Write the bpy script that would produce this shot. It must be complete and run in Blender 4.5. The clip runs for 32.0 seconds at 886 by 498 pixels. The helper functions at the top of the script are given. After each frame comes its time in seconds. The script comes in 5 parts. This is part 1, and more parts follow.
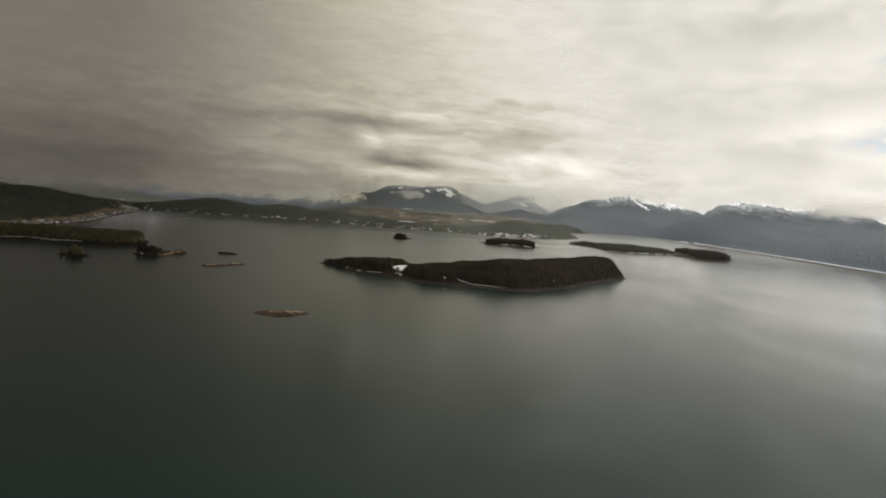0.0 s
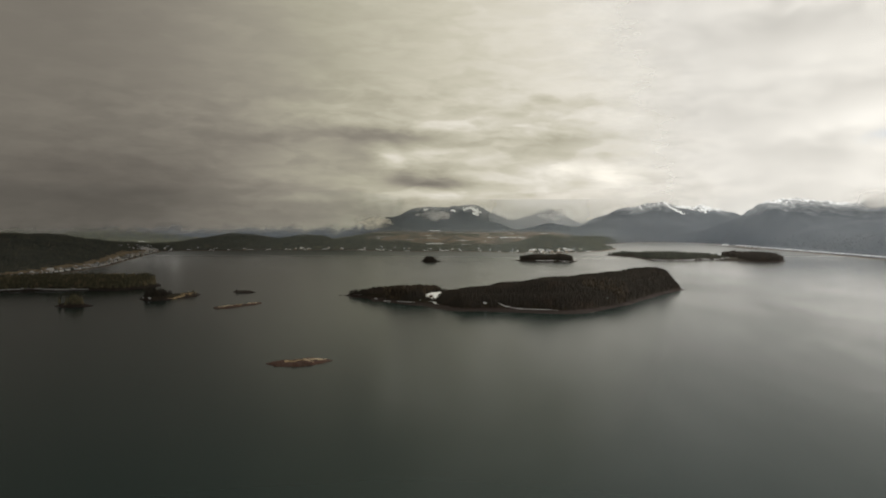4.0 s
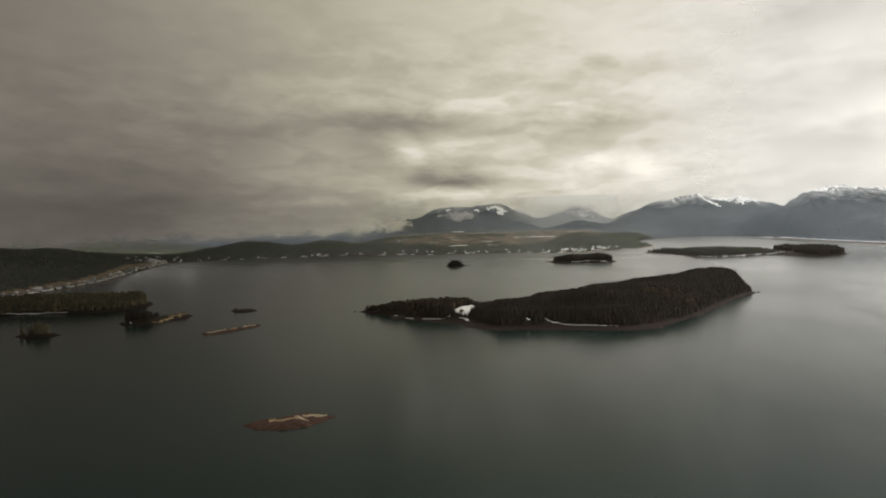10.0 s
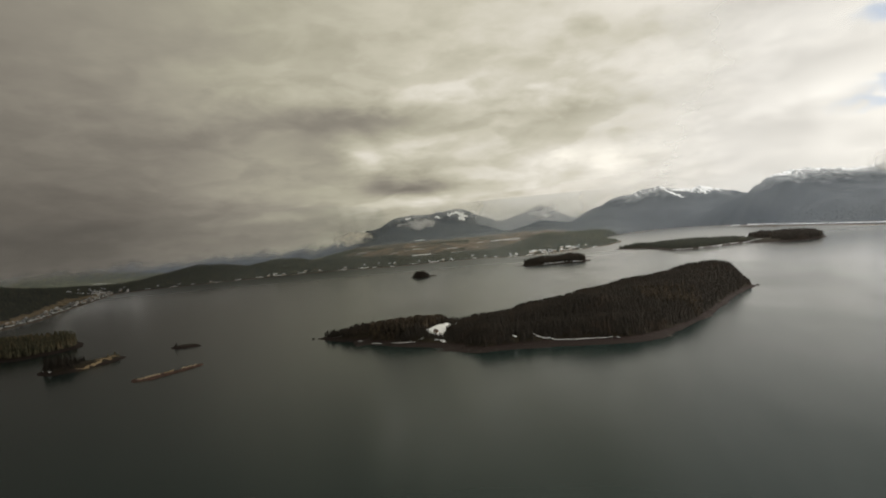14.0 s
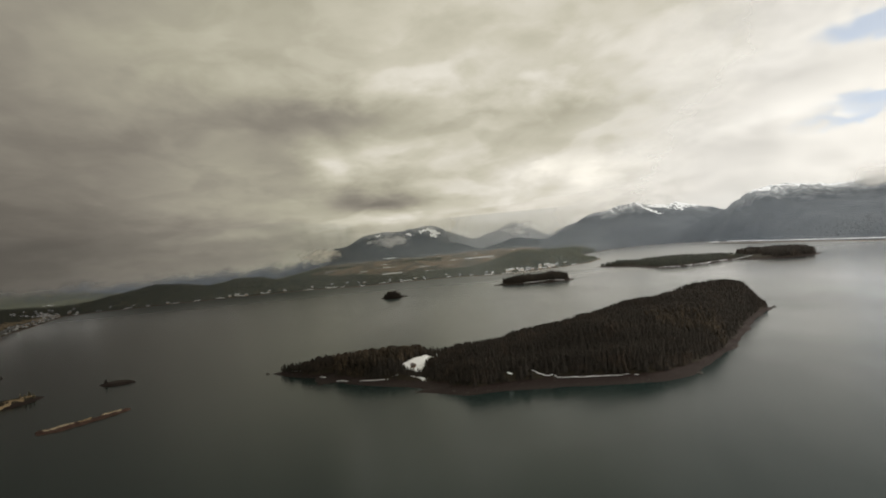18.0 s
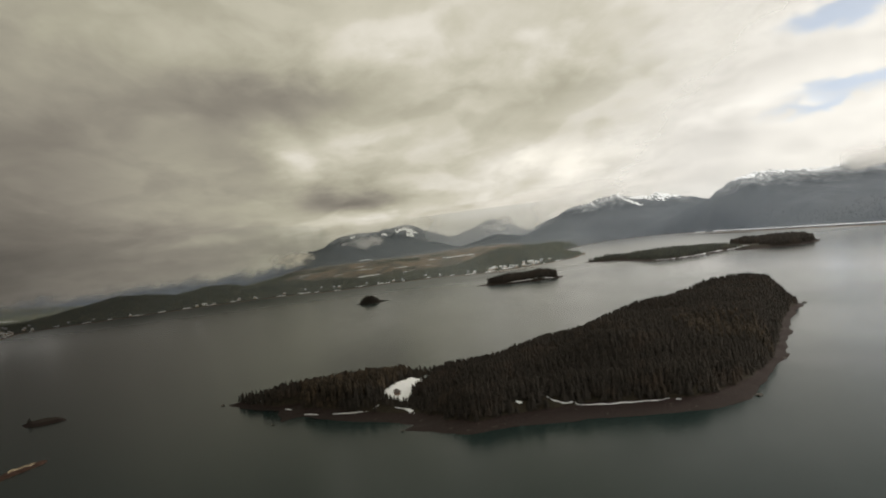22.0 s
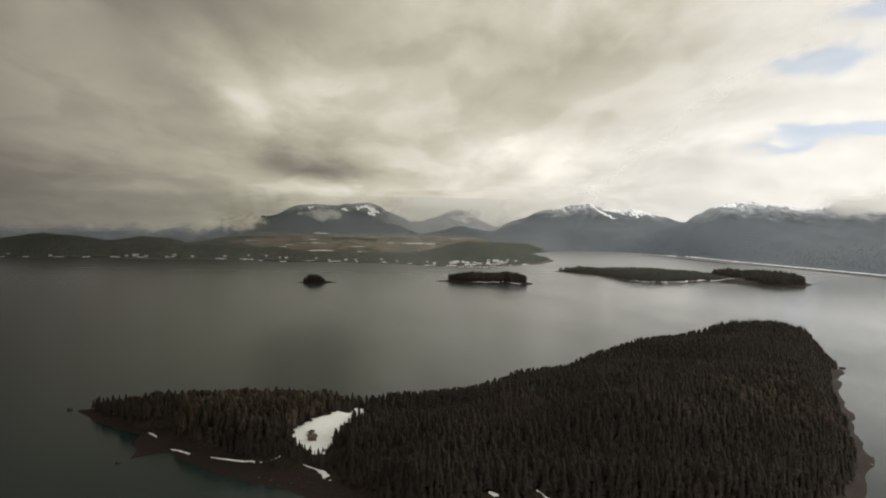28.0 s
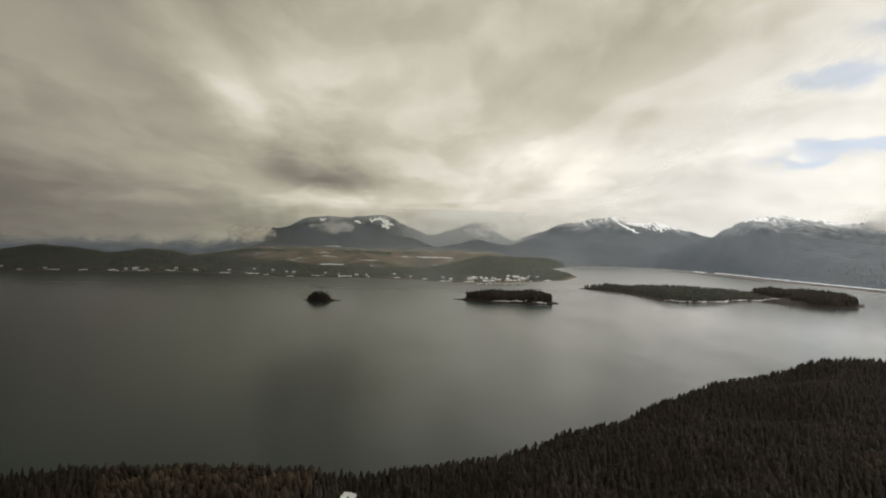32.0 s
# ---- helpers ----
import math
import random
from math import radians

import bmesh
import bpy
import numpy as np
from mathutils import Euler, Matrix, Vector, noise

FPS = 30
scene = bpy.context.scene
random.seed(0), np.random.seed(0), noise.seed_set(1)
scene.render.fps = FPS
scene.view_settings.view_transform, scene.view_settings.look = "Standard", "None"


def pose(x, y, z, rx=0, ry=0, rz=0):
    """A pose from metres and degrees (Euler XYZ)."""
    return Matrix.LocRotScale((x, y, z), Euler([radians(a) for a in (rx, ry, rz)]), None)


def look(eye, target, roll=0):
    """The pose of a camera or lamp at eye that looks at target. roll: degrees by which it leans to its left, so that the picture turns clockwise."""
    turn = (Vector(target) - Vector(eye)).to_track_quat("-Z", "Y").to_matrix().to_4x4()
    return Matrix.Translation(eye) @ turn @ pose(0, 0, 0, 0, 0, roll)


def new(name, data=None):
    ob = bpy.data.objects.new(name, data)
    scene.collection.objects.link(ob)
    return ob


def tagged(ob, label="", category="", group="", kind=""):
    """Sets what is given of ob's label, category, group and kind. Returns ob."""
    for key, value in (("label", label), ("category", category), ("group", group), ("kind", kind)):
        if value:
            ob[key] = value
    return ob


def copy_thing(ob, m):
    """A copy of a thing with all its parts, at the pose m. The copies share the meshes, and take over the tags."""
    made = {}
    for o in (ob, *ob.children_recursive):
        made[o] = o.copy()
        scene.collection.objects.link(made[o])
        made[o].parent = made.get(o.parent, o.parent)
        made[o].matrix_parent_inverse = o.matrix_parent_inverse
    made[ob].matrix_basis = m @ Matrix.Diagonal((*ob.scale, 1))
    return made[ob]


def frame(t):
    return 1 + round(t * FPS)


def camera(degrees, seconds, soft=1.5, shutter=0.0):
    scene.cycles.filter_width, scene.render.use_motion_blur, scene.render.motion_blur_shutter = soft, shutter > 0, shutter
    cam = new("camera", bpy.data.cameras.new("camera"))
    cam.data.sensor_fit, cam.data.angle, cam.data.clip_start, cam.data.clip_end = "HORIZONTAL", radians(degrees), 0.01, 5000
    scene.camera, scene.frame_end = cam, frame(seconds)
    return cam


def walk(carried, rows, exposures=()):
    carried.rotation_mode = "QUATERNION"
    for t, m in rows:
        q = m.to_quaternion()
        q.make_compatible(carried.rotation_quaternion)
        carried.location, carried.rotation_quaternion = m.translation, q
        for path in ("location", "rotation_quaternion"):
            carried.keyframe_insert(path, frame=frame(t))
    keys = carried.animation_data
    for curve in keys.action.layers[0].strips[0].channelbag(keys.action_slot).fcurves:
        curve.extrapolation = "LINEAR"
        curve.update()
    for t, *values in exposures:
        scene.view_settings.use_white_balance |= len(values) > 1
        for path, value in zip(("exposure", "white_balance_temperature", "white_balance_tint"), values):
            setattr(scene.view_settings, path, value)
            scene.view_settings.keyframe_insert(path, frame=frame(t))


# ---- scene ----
# ---------------------------------------------------------------- camera
cam = camera(58.0, 32.0, soft=2.0)
# seconds, x, y, z, yaw to the left, pitch up, roll
PATH = [
    (0, 0.00, 0.00, 125.00, 0.003, -3.563, 4.182), (0.5, -1.44, 16.42, 124.32, 0.260, -3.472, 3.900),
    (1, -2.93, 32.83, 123.64, 0.585, -3.239, 3.437), (1.5, -4.72, 49.06, 122.95, 0.960, -2.994, 2.719),
    (2, -6.07, 65.45, 122.29, 1.326, -2.811, 2.016), (2.5, -7.59, 81.89, 121.65, 1.629, -2.596, 1.084),
    (3, -9.29, 98.57, 121.09, 1.886, -2.457, 0.287), (3.5, -11.06, 115.12, 120.61, 2.050, -2.310, 0.054),
    (5.5, -18.13, 180.41, 119.24, 1.856, -1.900, 0.433), (6, -19.81, 196.71, 119.06, 1.761, -2.072, 0.280),
    (6.5, -20.98, 212.91, 119.03, 1.651, -2.209, 0.184), (7, -22.43, 228.33, 119.02, 1.708, -2.291, 0.133),
    (7.5, -23.57, 243.43, 119.06, 1.889, -2.338, -0.218), (8, -24.85, 258.05, 119.15, 2.214, -2.269, -0.834),
    (8.5, -26.16, 272.34, 119.22, 2.566, -2.124, -1.337), (9, -27.55, 286.84, 119.23, 2.952, -2.027, -1.771),
    (9.5, -28.63, 301.91, 119.21, 3.331, -2.019, -1.796), (10, -29.78, 317.61, 119.19, 3.623, -2.063, -1.717),
    (10.5, -31.02, 333.44, 119.08, 3.607, -1.925, -1.454), (11, -32.98, 348.90, 118.94, 3.335, -1.691, -0.866),
    (11.5, -35.26, 364.36, 118.81, 2.961, -1.649, -0.467), (12, -37.63, 380.00, 118.67, 2.454, -1.783, -0.732),
    (12.5, -39.31, 395.81, 118.49, 1.991, -1.777, -1.809), (13, -40.52, 411.61, 118.26, 1.578, -1.737, -3.404),
    (13.5, -41.90, 427.44, 118.02, 1.261, -1.684, -4.975), (15.5, -48.13, 492.17, 117.13, 0.315, -1.309, -5.695),
    (16, -49.55, 508.95, 116.80, 0.060, -1.160, -5.521), (16.5, -50.78, 525.93, 116.39, -0.255, -1.034, -5.241),
    (17, -51.47, 542.82, 115.99, -0.602, -0.859, -4.893), (17.5, -51.80, 559.58, 115.66, -1.001, -0.677, -4.771),
    (18, -52.61, 576.20, 115.38, -1.481, -0.559, -5.543), (18.5, -53.62, 592.44, 115.22, -1.915, -0.597, -7.125),
    (19, -54.28, 608.12, 115.18, -2.241, -0.768, -8.678), (19.5, -54.90, 623.64, 115.34, -2.456, -0.882, -9.550),
    (20, -55.96, 639.29, 115.59, -2.606, -0.884, -9.787), (20.5, -56.30, 654.87, 115.82, -2.739, -0.794, -9.443),
    (21, -56.41, 670.44, 115.92, -2.838, -0.772, -8.772), (21.5, -56.37, 686.24, 115.90, -3.009, -0.801, -7.986),
    (22, -56.35, 702.23, 115.87, -3.179, -0.826, -7.381), (22.5, -55.81, 718.00, 115.83, -3.425, -0.827, -7.059),
    (23, -55.95, 734.30, 115.82, -3.673, -1.046, -7.208), (23.5, -55.78, 750.51, 115.83, -3.900, -1.547, -7.984),
    (24, -55.44, 766.13, 115.85, -4.270, -1.806, -8.792), (24.5, -54.81, 781.59, 115.83, -4.636, -1.961, -8.092),
    (25, -54.12, 796.87, 115.77, -4.985, -2.027, -6.540), (25.5, -53.40, 811.98, 115.75, -5.261, -2.102, -4.532),
    (27.5, -50.22, 870.95, 115.95, -5.996, -2.126, 0.798), (28, -49.41, 885.76, 115.85, -6.072, -1.920, 1.146),
    (28.5, -48.46, 900.53, 115.65, -6.211, -1.741, 1.286), (29, -47.35, 915.52, 115.39, -6.335, -1.649, 1.980),
    (29.5, -46.10, 930.90, 115.13, -6.445, -1.658, 3.207), (30, -44.67, 947.01, 114.90, -6.463, -1.660, 3.793),
    (30.5, -43.11, 963.90, 114.75, -6.400, -1.619, 3.359), (31, -41.69, 981.30, 114.68, -6.046, -1.342, 2.579),
    (31.5, -40.69, 998.89, 114.64, -5.532, -1.051, 1.830), (32, -39.89, 1016.53, 114.60, -4.956, -0.978, 1.464)
]


def eye_pose(x, y, z, yaw, pitch, roll):
    return pose(x, y, z, 0, 0, yaw) @ pose(0, 0, 0, 90 + pitch, 0, 0) @ pose(0, 0, 0, 0, 0, roll)


walk(cam, [(row[0], eye_pose(*row[1:])) for row in PATH])

# ---------------------------------------------------------------- world and sun
SUN_AZ, SUN_EL = 66.0, 17.0          # clockwise from +y, above the horizon


def toward(az, el):
    a, e = radians(az), radians(el)
    return Vector((math.sin(a) * math.cos(e), math.cos(a) * math.cos(e), math.sin(e)))


class Nodes:
    """Short hand for wiring node trees."""

    def __init__(self, tree):
        self.tree = tree
        tree.nodes.clear()

    def add(self, kind, inputs=None, **props):
        n = self.tree.nodes.new(kind)
        for k, v in props.items():
            setattr(n, k, v)
        for k, v in (inputs or {}).items():
            self.plug(v, n.inputs[k])
        return n

    def plug(self, v, socket):
        if isinstance(v, bpy.types.NodeSocket):
            self.tree.links.new(v, socket)
        else:
            socket.default_value = v

    def math(self, op, a, b=0.0, c=0.0, clamp=False):
        return self.add("ShaderNodeMath", {0: a, 1: b, 2: c}, operation=op, use_clamp=clamp).outputs[0]

    def vmath(self, op, a, b=(0, 0, 0)):
        n = self.add("ShaderNodeVectorMath", {0: a, 1: b}, operation=op)
        return n.outputs["Value"] if op in ("DOT_PRODUCT", "LENGTH") else n.outputs[0]

    def noise(self, vec, scale, detail=4.0, rough=0.55, distort=0.0):
        return self.add("ShaderNodeTexNoise", {"Vector": vec, "Scale": scale, "Detail": detail, "Roughness": rough, "Distortion": distort}).outputs[0]

    def ramp(self, fac, stops, ease="LINEAR"):
        n = self.add("ShaderNodeValToRGB", {0: fac})
        n.color_ramp.interpolation = ease
        el = n.color_ramp.elements
        while len(el) < len(stops):
            el.new(0.5)
        for e, (p, c) in zip(el, stops):
            e.position = p
            e.color = (*c, 1) if isinstance(c, tuple) else (c, c, c, 1)
        return n.outputs[0]

    def mix(self, fac, a, b, blend="MIX"):
        n = self.add("ShaderNodeMix", {0: fac, 6: a, 7: b}, data_type="RGBA", blend_type=blend)
        return n.outputs[2]

    def step(self, v, lo, hi):
        n = self.add("ShaderNodeMapRange", {0: v, 1: lo, 2: hi, 3: 0.0, 4: 1.0}, interpolation_type="SMOOTHSTEP")
        return n.outputs[0]


def rgb(r, g, b):
    return (r, g, b, 1)


HIGH_CLOUD = 1.3                     # brightness of the overcast above the deck
world = bpy.data.worlds.new("overcast_sky")
scene.world = world
world.use_nodes = True
w = Nodes(world.node_tree)
ray = w.vmath("NORMALIZE", w.add("ShaderNodeTexCoord").outputs["Generated"])
sx, sy, sz = w.add("ShaderNodeSeparateXYZ", {0: ray}).outputs
sky = w.add("ShaderNodeTexSky", sky_type="NISHITA", sun_disc=False, sun_elevation=radians(SUN_EL), sun_rotation=radians(SUN_AZ))
w.plug(w.vmath("NORMALIZE", w.vmath("ADD", ray, (0.0, 0.0, 0.3))), sky.inputs[0])
sky_colour = w.vmath("SCALE", sky.outputs[0])
sky_colour.node.inputs["Scale"].default_value = 0.15
# above the deck: a high white overcast, broken low down towards the sun
bear = w.math("MULTIPLY", w.math("ARCTAN2", sx, sy), 57.296)
high = w.math("MULTIPLY", w.math("ARCSINE", sz), 57.296)
veil = w.noise(w.vmath("MULTIPLY", ray, (5.0, 5.0, 9.0)), 1.0, 4.0, 0.5, 0.3)
ruffle = w.noise(w.vmath("MULTIPLY", ray, (9.0, 9.0, 16.0)), 1.0, 5.0, 0.55, 0.3)
puff = w.noise(w.vmath("MULTIPLY", ray, (19.0, 19.0, 44.0)), 1.0, 6.0, 0.56, 0.3)
az = w.math("ADD", bear, w.math("MULTIPLY", w.math("SUBTRACT", ruffle, 0.5), 6.0))
el = w.math("ADD", high, w.math("MULTIPLY", w.math("SUBTRACT", puff, 0.5), 2.4))


def lobe(total, at_az, at_el, wide, tall, amount, tilt=0.0):
    """Adds a soft heap (or, below nought, a dim hollow) of cloud."""
    a = w.math("MULTIPLY_ADD", az, 1 / wide, -at_az / wide)
    e = w.math("MULTIPLY_ADD", el, 1 / tall, -at_el / tall)
    if tilt:
        e = w.math("MULTIPLY_ADD", a, -tilt * wide / tall, e)
    q = w.math("ADD", w.math("MULTIPLY", a, a), w.math("MULTIPLY", e, e))
    return w.math("MULTIPLY_ADD", w.math("EXPONENT", w.math("MULTIPLY", q, -1.0)), amount, total)


light = lobe(0.72, 36, 6, 16, 12, 0.26)
light = lobe(light, 21.0, 12.5, 6.0, 1.3, -0.16, 0.05)
light = lobe(light, 27.0, 8.6, 5.0, 0.8, -0.14, 0.05)
light = lobe(light, 19.0, 7.0, 5.0, 0.9, -0.10, 0.04)
light = lobe(light, 23.0, 4.4, 4.0, 0.8, -0.12)
light = lobe(light, 26.0, 6.4, 4.0, 0.7, 0.14)
light = w.math("MULTIPLY", light, w.math("MULTIPLY_ADD", w.math("SUBTRACT", puff, 0.5), 0.5, 1.0))
front = w.math("MULTIPLY", w.math("MULTIPLY", w.step(bear, -6.0, 4.0), w.step(bear, 75.0, 55.0)), w.step(high, 30.0, 20.0))
light = w.math("ADD", w.math("MULTIPLY", light, front), w.math("MULTIPLY", w.math("MULTIPLY_ADD", veil, 0.4, HIGH_CLOUD - 0.2), w.math("SUBTRACT", 1.0, front)))
cloud = w.vmath("SCALE", (1.0, 0.962, 0.885))
w.plug(light, cloud.node.inputs["Scale"])
# gaps where the blue shows through
gap = lobe(0.0, 31.4, 10.8, 3.2, 0.90, 1.5, 0.10)
gap = lobe(gap, 32.6, 6.4, 4.6, 0.55, 1.6, 0.06)
gap = lobe(gap, 28.8, 5.4, 3.4, 0.30, 0.9, 0.06)
gap = lobe(gap, 33.8, 13.7, 3.0, 1.00, 1.2, 0.10)
colour = w.mix(w.math("MULTIPLY", w.step(gap, 0.15, 1.2), 0.75), cloud, sky_colour)
w.add("ShaderNodeOutputWorld", {0: w.add("ShaderNodeBackground", {0: colour, 1: 1.0}).outputs[0]})

sun = new("sun", bpy.data.lights.new("sun", "SUN"))
sun.data.energy, sun.data.angle, sun.data.color = 0.9, radians(20), (1.0, 0.86, 0.66)
sun.matrix_world = look(tuple(toward(SUN_AZ, SUN_EL) * 500), (0, 0, 0))


# ---------------------------------------------------------------- materials
def material(name):
    m = bpy.data.materials.new(name)
    m.use_nodes = True
    return m, Nodes(m.node_tree)


def finish(n, colour, rough=0.9, bump=None, strength=0.5, distance=1.0, **more):
    ins = {"Base Color": colour, "Roughness": rough, "Specular IOR Level": 0.2}
    ins.update({k.replace("_", " "): v for k, v in more.items()})
    if bump is not None:
        ins["Normal"] = n.add("ShaderNodeBump", {"Height": bump, "Strength": strength, "Distance": distance}).outputs[0]
    b = n.add("ShaderNodeBsdfPrincipled", ins)
    n.add("ShaderNodeOutputMaterial", {0: b.outputs[0]})


def spot(n):
    return n.add("ShaderNodeNewGeometry").outputs["Position"]


def plain(name, a, b, scale, rough=0.85, bump=0.0, metallic=0.0):
    m, n = material(name)
    p = spot(n)
    v = n.noise(p, scale, 5.0, 0.6)
    big_v = n.noise(p, scale * 0.13, 3.0, 0.5)
    c = n.mix(n.ramp(n.math("ADD", n.math("MULTIPLY", v, 0.6), n.math("MULTIPLY", big_v, 0.4)), [(0.35, 0.0), (0.65, 1.0)]), rgb(*a), rgb(*b))
    finish(n, c, rough, v if bump else None, bump, 0.3, Metallic=metallic)
    return m


def needles(name, dark, pale, warm):
    m, n = material(name)
    p = spot(n)
    isl = n.add("ShaderNodeNewGeometry").outputs["Random Per Island"]
    ob = n.add("ShaderNodeObjectInfo").outputs["Random"]
    stand = n.noise(p, 0.035, 3.0, 0.6)
    tree = n.noise(p, 0.19, 2.0, 0.5)
    tuft = n.noise(p, 1.3, 3.0, 0.7)
    k = n.math("ADD", n.math("MULTIPLY", isl, 0.35), n.math("ADD", n.math("MULTIPLY", tree, 0.5), n.math("MULTIPLY", ob, 0.15)))
    c = n.mix(n.step(k, 0.25, 0.75), rgb(*dark), rgb(*pale))
    c = n.mix(n.step(n.math("ADD", stand, n.math("MULTIPLY", tree, 0.35)), 0.68, 0.92), c, rgb(*warm))
    c = n.mix(n.math("MULTIPLY", n.step(tuft, 0.3, 0.7), 0.5), c, n.mix(1.0, c, rgb(0.55, 0.55, 0.55), "MULTIPLY"))
    finish(n, c, 0.95, tuft, 0.6, 0.4)
    return m


SPRUCE = needles("spruce_needles", (0.028, 0.025, 0.021), (0.036, 0.031, 0.026), (0.050, 0.038, 0.029))
# lit copy of the spruce: warm sunlight put into the needle colour
SUNLIT_SPRUCE = needles("sunlit_spruce", (0.060, 0.062, 0.042), (0.140, 0.125, 0.080), (0.210, 0.165, 0.105))
# brown of bare crowns, plus the warm light on that stand, in one colour
SUNLIT_BROWN_WOOD = needles("sunlit_brown_wood", (0.030, 0.025, 0.019), (0.056, 0.043, 0.030), (0.092, 0.068, 0.045))
# far hills: haze and sunlight put into a paler, olive needle colour
HAZY_FAR_SPRUCE = needles("hazy_far_spruce", (0.062, 0.072, 0.060), (0.105, 0.112, 0.080), (0.165, 0.150, 0.098))
# mountain slope: blue haze painted into the needles
HAZY_SLOPE_SPRUCE = needles("hazy_slope_spruce", (0.046, 0.054, 0.064), (0.064, 0.074, 0.086), (0.080, 0.092, 0.106))
# long island: spruce colour lifted to stand for haze at that distance
HAZY_ISLE_SPRUCE = needles("hazy_isle_spruce", (0.042, 0.047, 0.042), (0.068, 0.073, 0.059), (0.096, 0.094, 0.070))
BARK = plain("bark", (0.06, 0.045, 0.035), (0.13, 0.10, 0.08), 1.5, 0.95, 0.4)
SNOW = plain("snow", (0.80, 0.83, 0.87), (0.90, 0.92, 0.94), 0.35, 0.7, 0.25)
OLD_SNOW = plain("old_snow", (0.52, 0.54, 0.57), (0.80, 0.82, 0.84), 0.25, 0.75, 0.25)
WEED = plain("kelp_rock", (0.024, 0.013, 0.010), (0.080, 0.040, 0.030), 0.6, 0.7, 0.9)
STONE = plain("pale_rock", (0.26, 0.21, 0.15), (0.50, 0.42, 0.30), 0.5, 0.85, 0.7)
DARK_STONE = plain("wet_rock", (0.035, 0.030, 0.027), (0.09, 0.075, 0.06), 0.6, 0.6, 0.8)
GRASS = plain("dry_grass", (0.20, 0.145, 0.08), (0.38, 0.30, 0.19), 0.5, 0.95, 0.5)
WALL_WHITE = plain("white_siding", (0.68, 0.67, 0.64), (0.80, 0.79, 0.76), 0.6, 0.7)
WALL_TAN = plain("tan_siding", (0.36, 0.28, 0.20), (0.50, 0.40, 0.29), 0.6, 0.8)
WALL_GREY = plain("grey_siding", (0.26, 0.28, 0.29), (0.38, 0.39, 0.40), 0.6, 0.8)
LOG = plain("log_wall", (0.10, 0.06, 0.04), (0.20, 0.12, 0.08), 1.2, 0.9, 0.4)
ROOF_DARK = plain("dark_roof", (0.07, 0.06, 0.06), (0.14, 0.12, 0.11), 0.8, 0.85)
GLASS_DARK = plain("window_glass", (0.02, 0.025, 0.03), (0.05, 0.055, 0.06), 0.5, 0.1)
HULL = plain("boat_hull", (0.70, 0.71, 0.72), (0.82, 0.82, 0.82), 0.7, 0.35)
PLANK = plain("dock_planks", (0.20, 0.17, 0.14), (0.34, 0.30, 0.26), 0.9, 0.9, 0.3)
ROAD = plain("salted_road", (0.16, 0.155, 0.15), (0.34, 0.34, 0.34), 0.2, 0.9)


def island_ground():
    m, n = material("island_ground")
    p = spot(n)
    z = n.add("ShaderNodeSeparateXYZ", {0: p}).outputs[2]
    rough_edge = n.noise(p, 0.11, 5.0, 0.65)
    grain = n.noise(p, 0.7, 4.0, 0.65)
    z = n.math("ADD", z, n.math("MULTIPLY", n.math("SUBTRACT", rough_edge, 0.5), 1.5))
    weed = n.mix(n.step(grain, 0.3, 0.7), rgb(0.012, 0.008, 0.0075), rgb(0.028, 0.017, 0.015))
    gravel = n.mix(n.step(grain, 0.3, 0.7), rgb(0.015, 0.010, 0.009), rgb(0.034, 0.022, 0.020))
    floor = n.mix(n.step(grain, 0.35, 0.65), rgb(0.016, 0.015, 0.010), rgb(0.036, 0.028, 0.018))
    c = n.mix(n.step(z, 1.3, 1.8), weed, gravel)
    c = n.mix(n.step(z, 1.9, 2.6), c, floor)
    finish(n, c, 0.85, grain, 0.7, 0.6)
    return m


